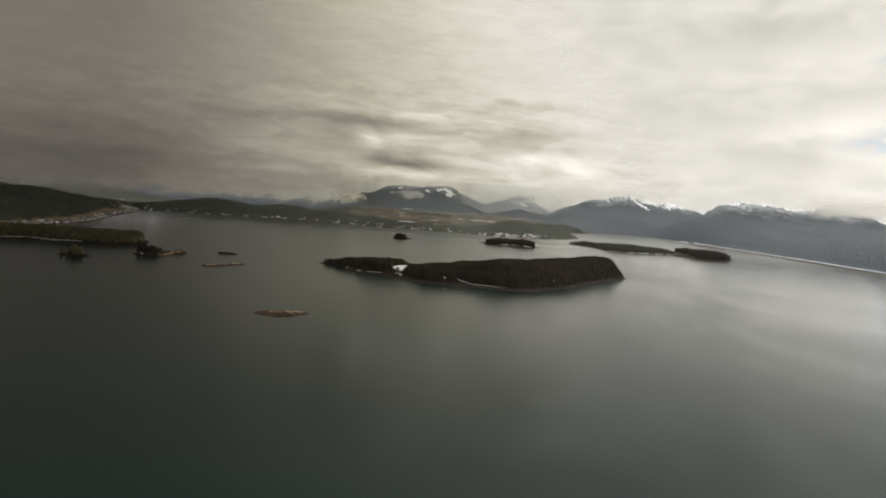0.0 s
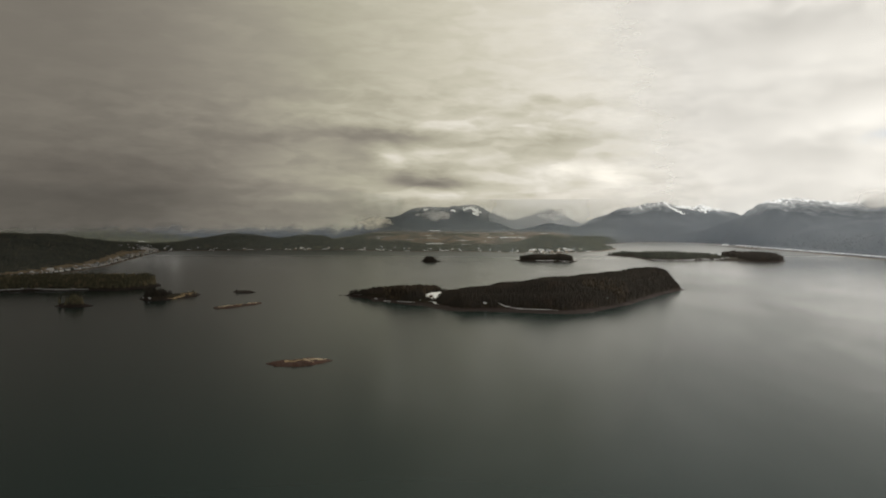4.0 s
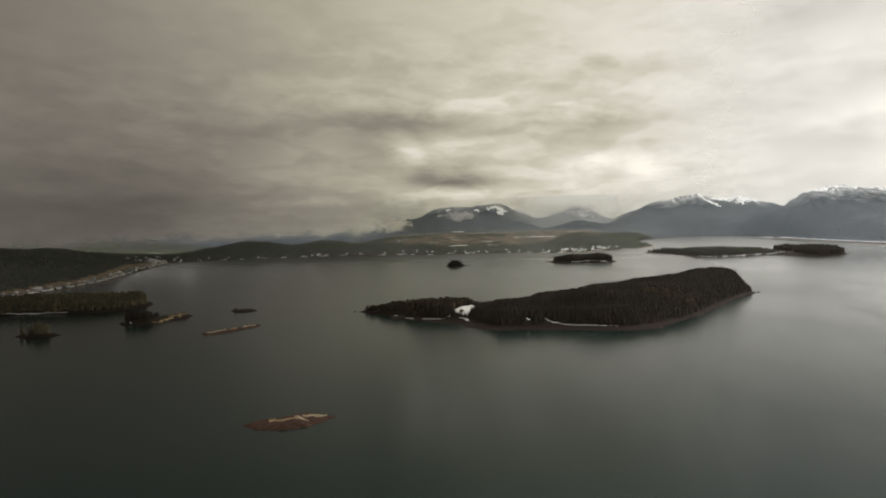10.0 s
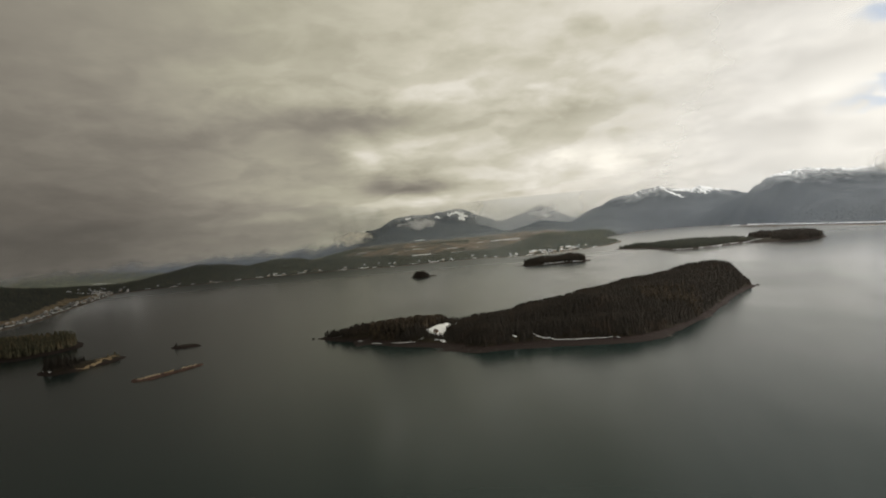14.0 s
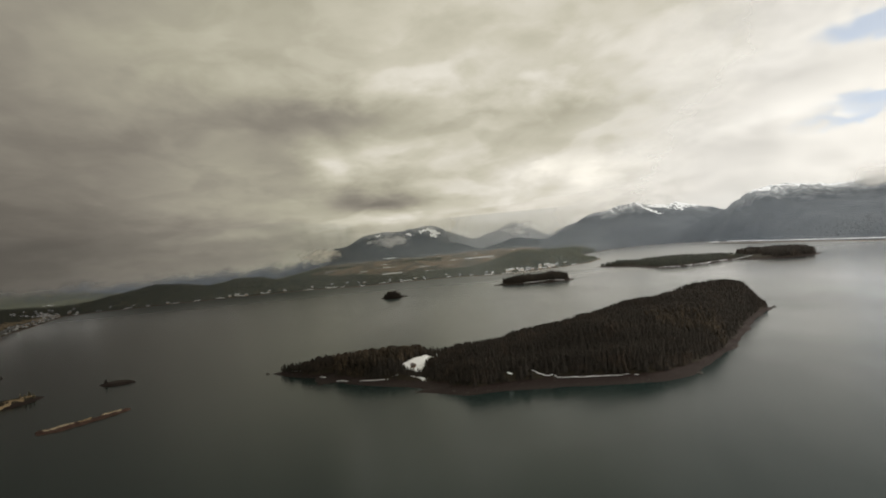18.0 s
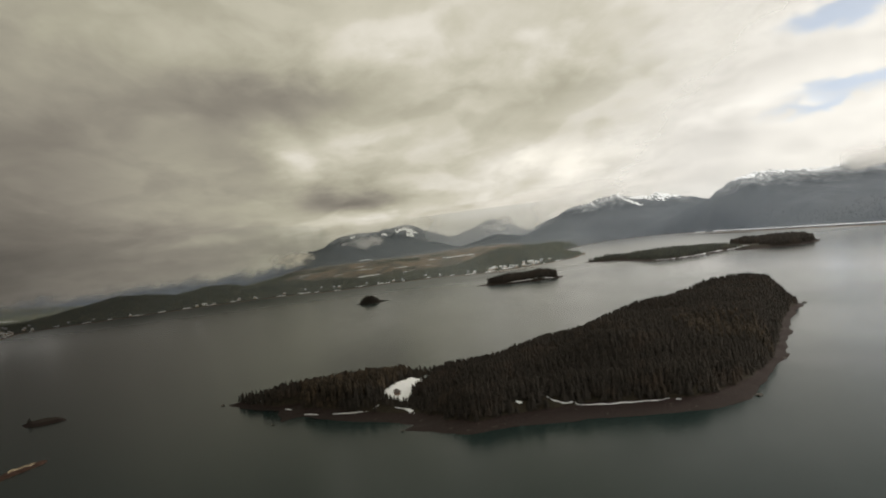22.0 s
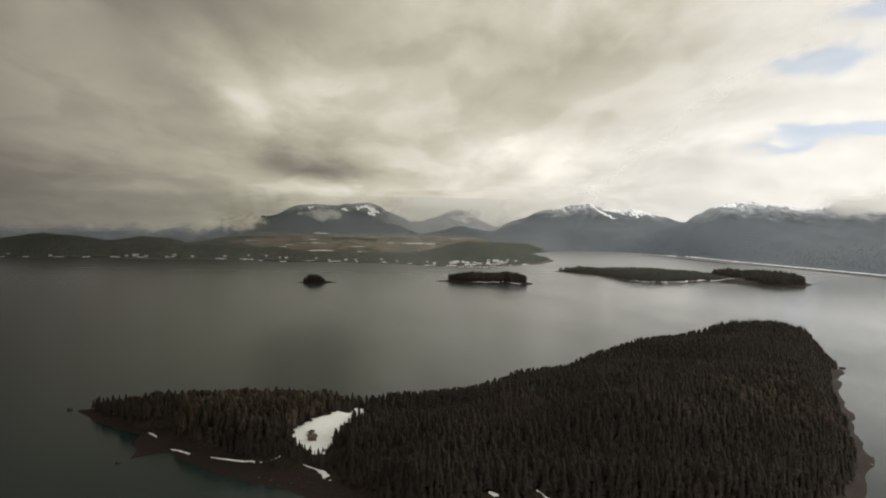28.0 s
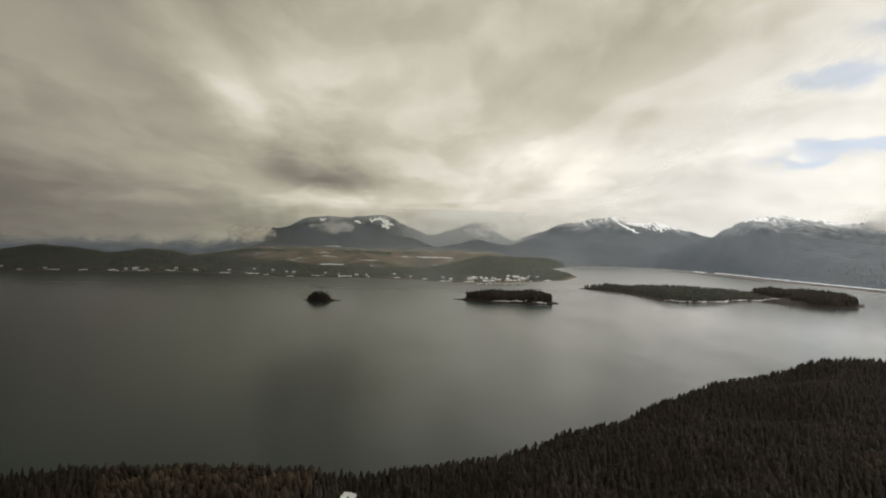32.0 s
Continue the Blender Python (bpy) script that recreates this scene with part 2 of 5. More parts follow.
def mainland_ground():
    m, n = material("mainland_ground")
    p = spot(n)
    geo = n.add("ShaderNodeNewGeometry")
    x, y, z = n.add("ShaderNodeSeparateXYZ", {0: p}).outputs
    up = n.add("ShaderNodeSeparateXYZ", {0: geo.outputs["Normal"]}).outputs[2]
    wide = n.noise(p, 0.006, 5.0, 0.6)
    mid = n.noise(p, 0.03, 5.0, 0.65)
    grain = n.noise(p, 0.16, 4.0, 0.7)
    # blue-grey of distance haze put into the mountain forest colour
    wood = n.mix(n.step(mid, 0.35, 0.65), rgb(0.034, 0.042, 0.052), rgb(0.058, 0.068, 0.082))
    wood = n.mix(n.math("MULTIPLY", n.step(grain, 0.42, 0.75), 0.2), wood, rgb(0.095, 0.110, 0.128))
    # on the low hills by the bay, without that haze tint: dark moss and needles between the trees
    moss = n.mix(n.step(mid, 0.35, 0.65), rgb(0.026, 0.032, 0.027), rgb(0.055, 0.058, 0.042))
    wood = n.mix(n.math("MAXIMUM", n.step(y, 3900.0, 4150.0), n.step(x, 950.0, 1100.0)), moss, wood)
    # marsh flats of the valley: straw, rust and patches of thin snow
    streak = n.noise(n.vmath("MULTIPLY", p, (0.012, 0.004, 0.0)), 1.0, 5.0, 0.6, 0.4)
    marsh = n.mix(n.step(streak, 0.40, 0.60), rgb(0.078, 0.070, 0.054), rgb(0.150, 0.112, 0.078))
    marsh = n.mix(n.step(n.noise(n.vmath("MULTIPLY", p, (0.006, 0.016, 0.0)), 1.3, 5.0, 0.6), 0.61, 0.67), marsh, rgb(0.62, 0.63, 0.64))
    ragged = n.math("MULTIPLY", n.math("SUBTRACT", mid, 0.5), 260.0)
    low = n.math("MULTIPLY", n.step(n.math("ADD", y, ragged), 3560.0, 3640.0), n.step(n.math("ADD", y, ragged), 4330.0, 4250.0))
    low = n.math("MULTIPLY", low, n.step(n.math("ADD", n.math("ABSOLUTE", n.math("SUBTRACT", x, -20.0)), ragged), 560.0, 460.0))
    c = n.mix(low, wood, marsh)
    # shore: tan ground, lightened to carry a sunlit strip in the colour
    c = n.mix(n.step(n.math("ADD", z, n.math("MULTIPLY", mid, 1.2)), 2.4, 1.4), c, rgb(0.16, 0.115, 0.08))
    # forest thins out upward into frosted brush, paled further to stand for haze, then snow
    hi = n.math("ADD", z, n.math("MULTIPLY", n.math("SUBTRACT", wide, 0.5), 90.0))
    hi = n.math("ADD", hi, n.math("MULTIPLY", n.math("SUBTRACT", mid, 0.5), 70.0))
    hazy_frost = n.mix(n.step(n.math("ADD", n.math("MULTIPLY", grain, 0.6), n.math("MULTIPLY", mid, 0.4)), 0.38, 0.62), rgb(0.17, 0.185, 0.20), rgb(0.44, 0.46, 0.48))
    c = n.mix(n.math("MULTIPLY", n.step(hi, 138.0, 212.0), 0.85), c, hazy_frost)
    gully = n.noise(n.vmath("MULTIPLY", p, (0.055, 0.010, 0.012)), 1.0, 6.0, 0.65, 0.8)
    white = n.math("MULTIPLY", n.step(hi, 186.0, 216.0), n.step(gully, 0.49, 0.55))
    c = n.mix(white, c, rgb(0.78, 0.80, 0.83))
    finish(n, c, 0.95, mid, 0.25, 6.0)
    return m


def sea():
    m, n = material("sea_water")
    p = spot(n)
    chop = n.noise(n.vmath("MULTIPLY", p, (0.30, 0.20, 0.3)), 1.0, 1.5, 0.5)
    swell = n.noise(n.vmath("MULTIPLY", p, (0.05, 0.03, 0.05)), 1.0, 3.0, 0.5)
    wind = n.noise(n.vmath("MULTIPLY", p, (0.006, 0.0022, 0.0)), 1.0, 4.0, 0.6, 0.6)
    # shine, coat and tint rise with position: a brighter sheen painted in to the right
    x, y, _ = n.add("ShaderNodeSeparateXYZ", {0: p}).outputs
    sheen_pos = n.math("ADD", n.math("ADD", x, n.math("MULTIPLY", y, 0.12)), n.math("MULTIPLY", n.math("SUBTRACT", wind, 0.5), 500.0))
    sheen_zone = n.step(sheen_pos, 20.0, 840.0)
    far = n.step(sheen_pos, 560.0, 1200.0)
    r = n.math("ADD", n.math("MULTIPLY_ADD", sheen_zone, 0.05, 0.19), n.math("MULTIPLY_ADD", far, -0.08, n.math("MULTIPLY", n.step(y, 2300.0, 3200.0), 0.18)))
    shine = n.math("ADD", n.math("MULTIPLY_ADD", sheen_zone, 0.33, 0.055), n.math("MULTIPLY", far, 0.9))
    c = n.mix(wind, rgb(0.011, 0.021, 0.020), rgb(0.015, 0.027, 0.026))
    h = n.math("ADD", n.math("MULTIPLY", chop, 0.12), n.math("MULTIPLY", swell, 0.8))
    nor = n.add("ShaderNodeBump", {"Height": h, "Strength": 0.05, "Distance": 1.0}).outputs[0]
    b = n.add("ShaderNodeBsdfPrincipled", {"Base Color": c, "Roughness": r, "IOR": 1.33, "Specular IOR Level": shine, "Specular Tint": n.mix(sheen_zone, rgb(0.86, 1.0, 0.98), rgb(1.0, 0.97, 0.94)), "Normal": nor, "Coat Weight": n.math("MULTIPLY", n.step(sheen_pos, 300.0, 900.0), 0.9), "Coat Roughness": n.math("MULTIPLY_ADD", n.step(y, 2300.0, 3200.0), 0.2, 0.16), "Coat IOR": 1.36, "Coat Normal": nor})
    n.add("ShaderNodeOutputMaterial", {0: b.outputs[0]})
    return m


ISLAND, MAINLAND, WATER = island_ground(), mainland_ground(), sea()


# ---------------------------------------------------------------- mesh helpers
def raw_mesh(name, verts, tris, mat, smooth=False):
    """A mesh from arrays of vertices and triangles."""
    me = bpy.data.meshes.new(name)
    verts, tris = np.asarray(verts, np.float32), np.asarray(tris, np.int32)
    me.vertices.add(len(verts))
    me.vertices.foreach_set("co", verts.ravel())
    me.loops.add(tris.size)
    me.loops.foreach_set("vertex_index", tris.ravel())
    me.polygons.add(len(tris))
    me.polygons.foreach_set("loop_start", np.arange(len(tris), dtype=np.int32) * 3)
    me.polygons.foreach_set("loop_total", np.full(len(tris), 3, np.int32))
    if smooth:
        me.polygons.foreach_set("use_smooth", np.ones(len(tris), bool))
    me.update(calc_edges=True)
    me.validate()
    me.materials.append(mat)
    return me


def raw_part(name, verts, tris, mat, parent=None, label="", smooth=False):
    ob = new(name, raw_mesh(name, verts, tris, mat, smooth))
    ob.parent = parent
    if label:
        tagged(ob, label)
    return ob


def part(name, bm, mat, parent=None, label=""):
    me = bpy.data.meshes.new(name)
    bm.to_mesh(me)
    bm.free()
    me.materials.append(mat)
    ob = new(name, me)
    ob.parent = parent
    if label:
        tagged(ob, label)
    return ob


def box(bm, x0, x1, y0, y1, z0, z1):
    m = Matrix.Translation(((x0 + x1) / 2, (y0 + y1) / 2, (z0 + z1) / 2)) @ Matrix.Diagonal((x1 - x0, y1 - y0, z1 - z0, 1))
    bmesh.ops.create_cube(bm, size=1, matrix=m)
    return bm


def wave(x, y, size, seed=0.0, octaves=4):
    """Smooth value noise on arrays, about -1 to 1."""
    total, amp, norm = 0.0, 1.0, 0.0
    for k in range(octaves):
        fx, fy = x / size + 17.3 * k + seed, y / size - 9.1 * k + seed * 1.7
        ix, iy = np.floor(fx), np.floor(fy)
        u, v = fx - ix, fy - iy
        u, v = u * u * (3 - 2 * u), v * v * (3 - 2 * v)

        def cell(a, b):
            s = np.sin(a * 127.1 + b * 311.7 + seed * 13.7) * 43758.5453
            return (s - np.floor(s)) * 2 - 1
        value = (cell(ix, iy) * (1 - u) + cell(ix + 1, iy) * u) * (1 - v) + (cell(ix, iy + 1) * (1 - u) + cell(ix + 1, iy + 1) * u) * v
        total, norm, amp, size = total + amp * value, norm + amp, amp * 0.5, size * 0.5
    return total / norm * 1.5


def inside(x, y, poly):
    """Distance to a closed outline, positive inside."""
    best, odd = np.full(x.shape, 1e18), np.zeros(x.shape, bool)
    for (ax, ay), (bx, by) in zip(poly, poly[1:] + poly[:1]):
        dx, dy = bx - ax, by - ay
        s = np.clip(((x - ax) * dx + (y - ay) * dy) / (dx * dx + dy * dy), 0, 1)
        best = np.minimum(best, (x - ax - s * dx) ** 2 + (y - ay - s * dy) ** 2)
        if ay != by:
            odd ^= ((ay > y) != (by > y)) & (x < ax + (y - ay) * dx / dy)
    return np.where(odd, 1, -1) * np.sqrt(best)


def spread(x, y, knots, power=3.0):
    """Heights between known heights (x, y, z)."""
    num = den = 0.0
    for kx, ky, kz in knots:
        k = 1 / ((x - kx) ** 2 + (y - ky) ** 2 + 60.0) ** (power / 2)
        num, den = num + k * kz, den + k
    return num / den


def sheet(height, x0, x1, y0, y1, stride, floor=-1.5):
    """Triangles of a height field; cells wholly below the floor are left out."""
    xs, ys = np.arange(x0, x1 + stride, stride), np.arange(y0, y1 + stride, stride)
    gx, gy = np.meshgrid(xs, ys)
    gz = height(gx, gy)
    idx = np.arange(gx.size).reshape(gx.shape)
    a, b, c, d = idx[:-1, :-1], idx[:-1, 1:], idx[1:, 1:], idx[1:, :-1]
    top = np.maximum(np.maximum(gz[:-1, :-1], gz[:-1, 1:]), np.maximum(gz[1:, 1:], gz[1:, :-1]))
    keep = top > floor
    tris = np.concatenate([np.stack([a[keep], b[keep], c[keep]], 1), np.stack([a[keep], c[keep], d[keep]], 1)])
    used = np.unique(tris)
    remap = np.zeros(gx.size, np.int64)
    remap[used] = np.arange(len(used))
    return np.stack([gx.ravel(), gy.ravel(), gz.ravel()], 1)[used], remap[tris]


def ribbon(name, line, width, height, mat, parent=None, label="", lift=0.25, stride=3.0, seed=0, broken=0.0):
    """A strip of lying snow or paving with a rounded section that follows the ground."""
    rng = np.random.default_rng(seed)
    pts = [Vector((*p, 0)) for p in line]
    run = []
    for a, b in zip(pts, pts[1:]):
        k = max(2, int((b - a).length / stride))
        run += [(a.lerp(b, i / k), (b - a).normalized()) for i in range(k)]
    run.append((pts[-1], (pts[-1] - pts[-2]).normalized()))
    verts, tris = [], []
    for i, (p, d) in enumerate(run):
        side = Vector((-d.y, d.x, 0))
        u = i / (len(run) - 1)
        half = width * 0.5 * (0.55 + 0.9 * rng.random()) * max(0.12, math.sin(math.pi * u)) ** 0.45
        half *= 1 + 0.7 * noise.noise(p * 0.16 + Vector((seed * 3.1, 0, 0)))
        if broken and noise.noise(p * 0.045 + Vector((seed, 0, 0))) > broken:
            half *= 0.12
        shift = (rng.random() - 0.5) * width * 0.3 + width * 1.1 * noise.noise(p * 0.09 + Vector((0, seed * 1.7, 0)))
        for off in (-1.0, -0.6, 0.6, 1.0):
            q = p + side * (off * half + shift)
            z = float(height(np.array([q.x]), np.array([q.y]))[0])
            verts.append((q.x, q.y, z + (lift if abs(off) < 0.9 else -0.25)))
        if i:
            s = (i - 1) * 4
            for j in range(3):
                tris += [(s + j, s + 4 + j, s + 5 + j), (s + j, s + 5 + j, s + 1 + j)]
    return raw_part(name, verts, tris, mat, parent, label, True)


# ---------------------------------------------------------------- trees
def conifer(rng, tiers, sides, girth=0.24):
    """A spruce crown one unit high: jagged, drooping skirts about a leaning tip."""
    verts, tris = [], []
    lean = (rng.random(2) - 0.5) * 0.05
    base = 0.06 + rng.random() * 0.08
    for k in range(tiers):
        u = k / tiers
        z0 = base + (1 - base) * u
        top = min(1.0, z0 + (1 - base) * (1.9 / tiers))
        r = girth * (1 - u) ** 0.85 * (0.75 + 0.5 * rng.random()) + 0.012
        s = len(verts)
        cx, cy = lean * z0
        verts.append((cx, cy, top))
        turn = rng.random() * 6.3
        for j in range(sides):
            a = turn + (j + (rng.random() - 0.5) * 0.5) * 6.2832 / sides
            rr = r * ((1.25 if j % 2 else 0.62) + (rng.random() - 0.5) * 0.45)
            verts.append((cx + rr * math.cos(a), cy + rr * math.sin(a), z0 - (0.035 if j % 2 else -0.02) + (rng.random() - 0.5) * 0.03))
        tris += [(s, s + 1 + j, s + 1 + (j + 1) % sides) for j in range(sides)]
    return np.array(verts), np.array(tris)


def grow(name, spots, heights, kinds, mat, seed, parent=None, label="", category="", kind="stuff"):
    """One mesh of many trees: spots (n, 3), a height for each."""
    rng = np.random.default_rng(seed)
    verts, tris, at = [], [], 0
    which = rng.integers(0, len(kinds), len(spots))
    turn, wide = rng.random(len(spots)) * 6.283, 0.8 + 0.5 * rng.random(len(spots))
    for k, (kv, kt) in enumerate(kinds):
        sel = np.where(which == k)[0]
        if not len(sel):
            continue
        c, s = np.cos(turn[sel])[:, None], np.sin(turn[sel])[:, None]
        h, g = heights[sel][:, None], (heights[sel] * wide[sel])[:, None]
        x = (kv[:, 0] * c - kv[:, 1] * s) * g + spots[sel, 0:1]
        y = (kv[:, 0] * s + kv[:, 1] * c) * g + spots[sel, 1:2]
        z = kv[:, 2] * h + spots[sel, 2:3]
        verts.append(np.stack([x, y, z], -1).reshape(-1, 3))
        tris.append((kt[None] + (at + np.arange(len(sel)) * len(kv))[:, None, None]).reshape(-1, 3))
        at += len(sel) * len(kv)
    ob = raw_part(name, np.concatenate(verts), np.concatenate(tris), mat, parent, label)
    return tagged(ob, label, category, "", kind)


def scatter(x0, x1, y0, y1, step, seed):
    rng = np.random.default_rng(seed)
    gx, gy = np.meshgrid(np.arange(x0, x1, step), np.arange(y0, y1, step))
    gx = gx.ravel() + (rng.random(gx.size) - 0.5) * step * 0.95
    gy = gy.ravel() + (rng.random(gy.size) - 0.5) * step * 0.95
    return gx, gy, rng


def broad_crown(rng):
    """A bare, upright winter crown one unit high: uneven rings of twig clumps about a stem."""
    verts, tris, rings = [], [], []
    for z, r in ((0.04, 0.04), (0.34, 0.12), (0.60, 0.17), (0.84, 0.10)):
        rings.append(len(verts))
        for j in range(6):
            a = (j + rng.uniform(-0.3, 0.3)) * 6.2832 / 6
            q = r * rng.uniform(0.4, 1.5)
            verts.append((q * math.cos(a), q * math.sin(a), z + rng.uniform(-0.11, 0.11)))
    verts.append((rng.uniform(-0.05, 0.05), rng.uniform(-0.05, 0.05), 1.0))
    for a, b in zip(rings, rings[1:]):
        for j in range(6):
            k = (j + 1) % 6
            tris += [(a + j, a + k, b + k), (a + j, b + k, b + j)]
    tris += [(rings[-1] + j, rings[-1] + (j + 1) % 6, len(verts) - 1) for j in range(6)]
    return np.array(verts), np.array(tris)


maker = np.random.default_rng(5)
BARE_KINDS = [broad_crown(maker) for _ in range(7)]
NEAR_KINDS = [conifer(maker, 5, 8, 0.19) for _ in range(7)]
MID_KINDS = [conifer(maker, 4, 7, 0.26) for _ in range(6)]
FAR_KINDS = [conifer(maker, 2, 5, 0.34) for _ in range(5)]
THING_KINDS = [conifer(maker, 10, 11, 0.23) for _ in range(5)]
CROWNS = [raw_mesh("crown", v, t, SPRUCE) for v, t in THING_KINDS]
# the same crowns again, with sunlight in their colour
SUNLIT_CROWNS = [raw_mesh("crown", v, t, SUNLIT_SPRUCE) for v, t in THING_KINDS]
tb = bmesh.new()
bmesh.ops.create_cone(tb, segments=7, radius1=0.022, radius2=0.006, depth=0.8, cap_ends=True, matrix=Matrix.Translation((0, 0, 0.36)))
TRUNK = bpy.data.meshes.new("trunk")
tb.to_mesh(TRUNK)
tb.free()
TRUNK.materials.append(BARK)
FIRST_TREES = {}


def spruce(x, y, z, h, k, label, group):
    """A single spruce: trunk and crown."""
    key = (k, label)
    if key not in FIRST_TREES:
        t = tagged(new("spruce_tree"), label, "tree", group)
        t.empty_display_size = 0.2
        new("trunk", TRUNK).parent = t
        new("crown", (SUNLIT_CROWNS if "sunlit" in label or "lone" in label else CROWNS)[k]).parent = t
        FIRST_TREES[key] = t
        made = t
    else:
        made = copy_thing(FIRST_TREES[key], Matrix.Identity(4))
    made.matrix_basis = pose(x, y, z - 0.3, 0, 0, (x * 37 + y * 91) % 360) @ Matrix.Diagonal((h, h, h, 1))
    return made


# ---------------------------------------------------------------- water
wv, wt = [], []
for i, yy in enumerate((-3500, -1000, 500, 1500, 2500, 3500, 5600)):
    for xx in (-6000, -2500, -800, 0, 800, 2500, 6000):
        wv.append((xx, yy, 0.0))
for i in range(6):
    for j in range(6):
        a = i * 7 + j
        wt += [(a, a + 1, a + 8), (a, a + 8, a + 7)]
tagged(raw_part("water", wv, wt, WATER), "grey-green sea of the bay under cloud, sheen set by position", "water", "", "structure")

# ---------------------------------------------------------------- mainland
COAST = [(-3200, -900), (-2100, 300), (-1350, 1050), (-1010, 1420), (-915, 1680), (-908, 1880), (-925, 2110), (-1040, 2560), (-1135, 2990), (-1060, 3060), (-950, 3085),
         (-820, 3130), (-678, 3150), (-540, 3165), (-420, 3150), (-330, 3090), (-250, 3050), (-100, 3080), (54, 3055), (130, 2965), (190, 2950),
         (283, 3005), (380, 3040), (480, 3150), (560, 3330), (585, 3440), (570, 3650), (630, 3950), (760, 4180), (880, 4290), (1000, 4310), (1120, 4230),
         (1180, 4050), (1165, 3700), (1170, 3400), (1195, 3134), (1215, 2860), (1230, 2400), (1250, 1900), (1600, 900), (2600, -200), (3400, -900)]
BAY = COAST + [(3400, -4000), (-3200, -4000)]
HILLS = [  # x, y, height, reach along x, reach along y
    (-1500, 2000, 56, 420, 700), (-1330, 2450, 48, 300, 420), (-1120, 1850, 32, 130, 300), (-2200, 2700, 80, 700, 900),
    (-1000, 3470, 37, 260, 210), (-700, 3430, 37, 170, 170), (-480, 3380, 36, 150, 170), (-300, 3260, 22, 120, 140),
    (290, 3270, 38, 170, 190), (420, 3330, 30, 120, 150), (60, 3230, 14, 150, 110), (180, 3080, 10, 120, 60), (1700, 2300, 110, 450, 1100), (2300, 3000, 120, 700, 1100)]
FAR_RIDGE = [(-2300, 4000, 100), (-1700, 4300, 112), (-1200, 4520, 118), (-900, 4620, 122), (-560, 4700, 135), (-457, 4700, 150), (-353, 4700, 180), (-288, 4700, 196), (-195, 4700, 180), (-116, 4700, 192), (-36, 4700, 204), (44, 4700, 190),
             (125, 4700, 148), (207, 4700, 108), (288, 4720, 128), (369, 4720, 162), (437, 4720, 178), (506, 4720, 146), (600, 4720, 98)]
STREAK_RIDGE = [(500, 4760, 60), (584, 4740, 82), (672, 4720, 108), (810, 4700, 166), (949, 4700, 202), (1063, 4700, 218), (1120, 4700, 217), (1234, 4690, 198), (1349, 4680, 188), (1440, 4660, 165)]
BIG_RIDGE = [(1011, 3960, 100), (1101, 3930, 145), (1238, 3900, 182), (1376, 3900, 208), (1539, 3900, 218), (1704, 3900, 222), (1850, 3880, 222), (1960, 3850, 200), (2070, 3800, 150), (2300, 3600, 120), (2700, 3300, 160)]


def ridge(x, y, line, reach, sharp=1.25):
    out = np.zeros(x.shape)
    for (ax, ay, az), (bx, by, bz) in zip(line, line[1:]):
        dx, dy = bx - ax, by - ay
        s = np.clip(((x - ax) * dx + (y - ay) * dy) / (dx * dx + dy * dy), 0, 1)
        d = np.hypot(x - ax - s * dx, y - ay - s * dy)
        out = np.maximum(out, (az + s * (bz - az)) * np.clip(1 - d / reach, 0, 1) ** sharp)
    return out


def mainland(x, y):
    d = -inside(x, y, BAY)
    d = d + wave(x, y, 60, 2.0, 3) * 5
    shore = np.clip(d * 0.16, -4, 3.2)
    h = np.zeros(x.shape)
    for hx, hy, hz, rx, ry in HILLS:
        h = np.maximum(h, hz * np.exp(-((x - hx) / rx) ** 2 - ((y - hy) / ry) ** 2)) + 0.12 * hz * np.exp(-((x - hx) / rx) ** 2 - ((y - hy) / ry) ** 2)
    h = h * (1 + 0.36 * wave(x, y, 130, 4.0, 4))
    peaks = np.maximum(ridge(x, y, FAR_RIDGE, 330), np.maximum(ridge(x, y, STREAK_RIDGE, 520, 1.2), ridge(x, y, BIG_RIDGE, 780, 1.15)))
    crags = 1 - np.abs(wave(x, y, 240, 7.0, 5))
    peaks = peaks * (0.92 + 0.18 * (crags - 0.5)) + np.clip(peaks / 60, 0, 1) * wave(x, y, 70, 3.0, 4) * 7
    h = np.maximum(h, peaks)
    across = np.exp(-(np.maximum(np.abs(x + 40) - 420, 0) / 230) ** 2)
    h = np.maximum(h, 54 * across * np.clip((y - 3540) / 800, 0, 1))
    inland = np.clip((d - np.where(x > 1000, 12 + 66 * np.clip((3880 - y) / 260, 0, 1), 12)) / 130, 0, 1)  # a level strip carries the road under the mountains
    return np.where(d < 0, np.minimum(shore, -0.2), shore + h * inland ** 0.8 + np.clip(d / 300, 0, 1) * wave(x, y, 220, 9.0, 3) * 1.2)


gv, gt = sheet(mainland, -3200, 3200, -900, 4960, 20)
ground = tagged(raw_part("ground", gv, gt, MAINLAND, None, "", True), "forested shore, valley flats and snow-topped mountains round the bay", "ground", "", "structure")

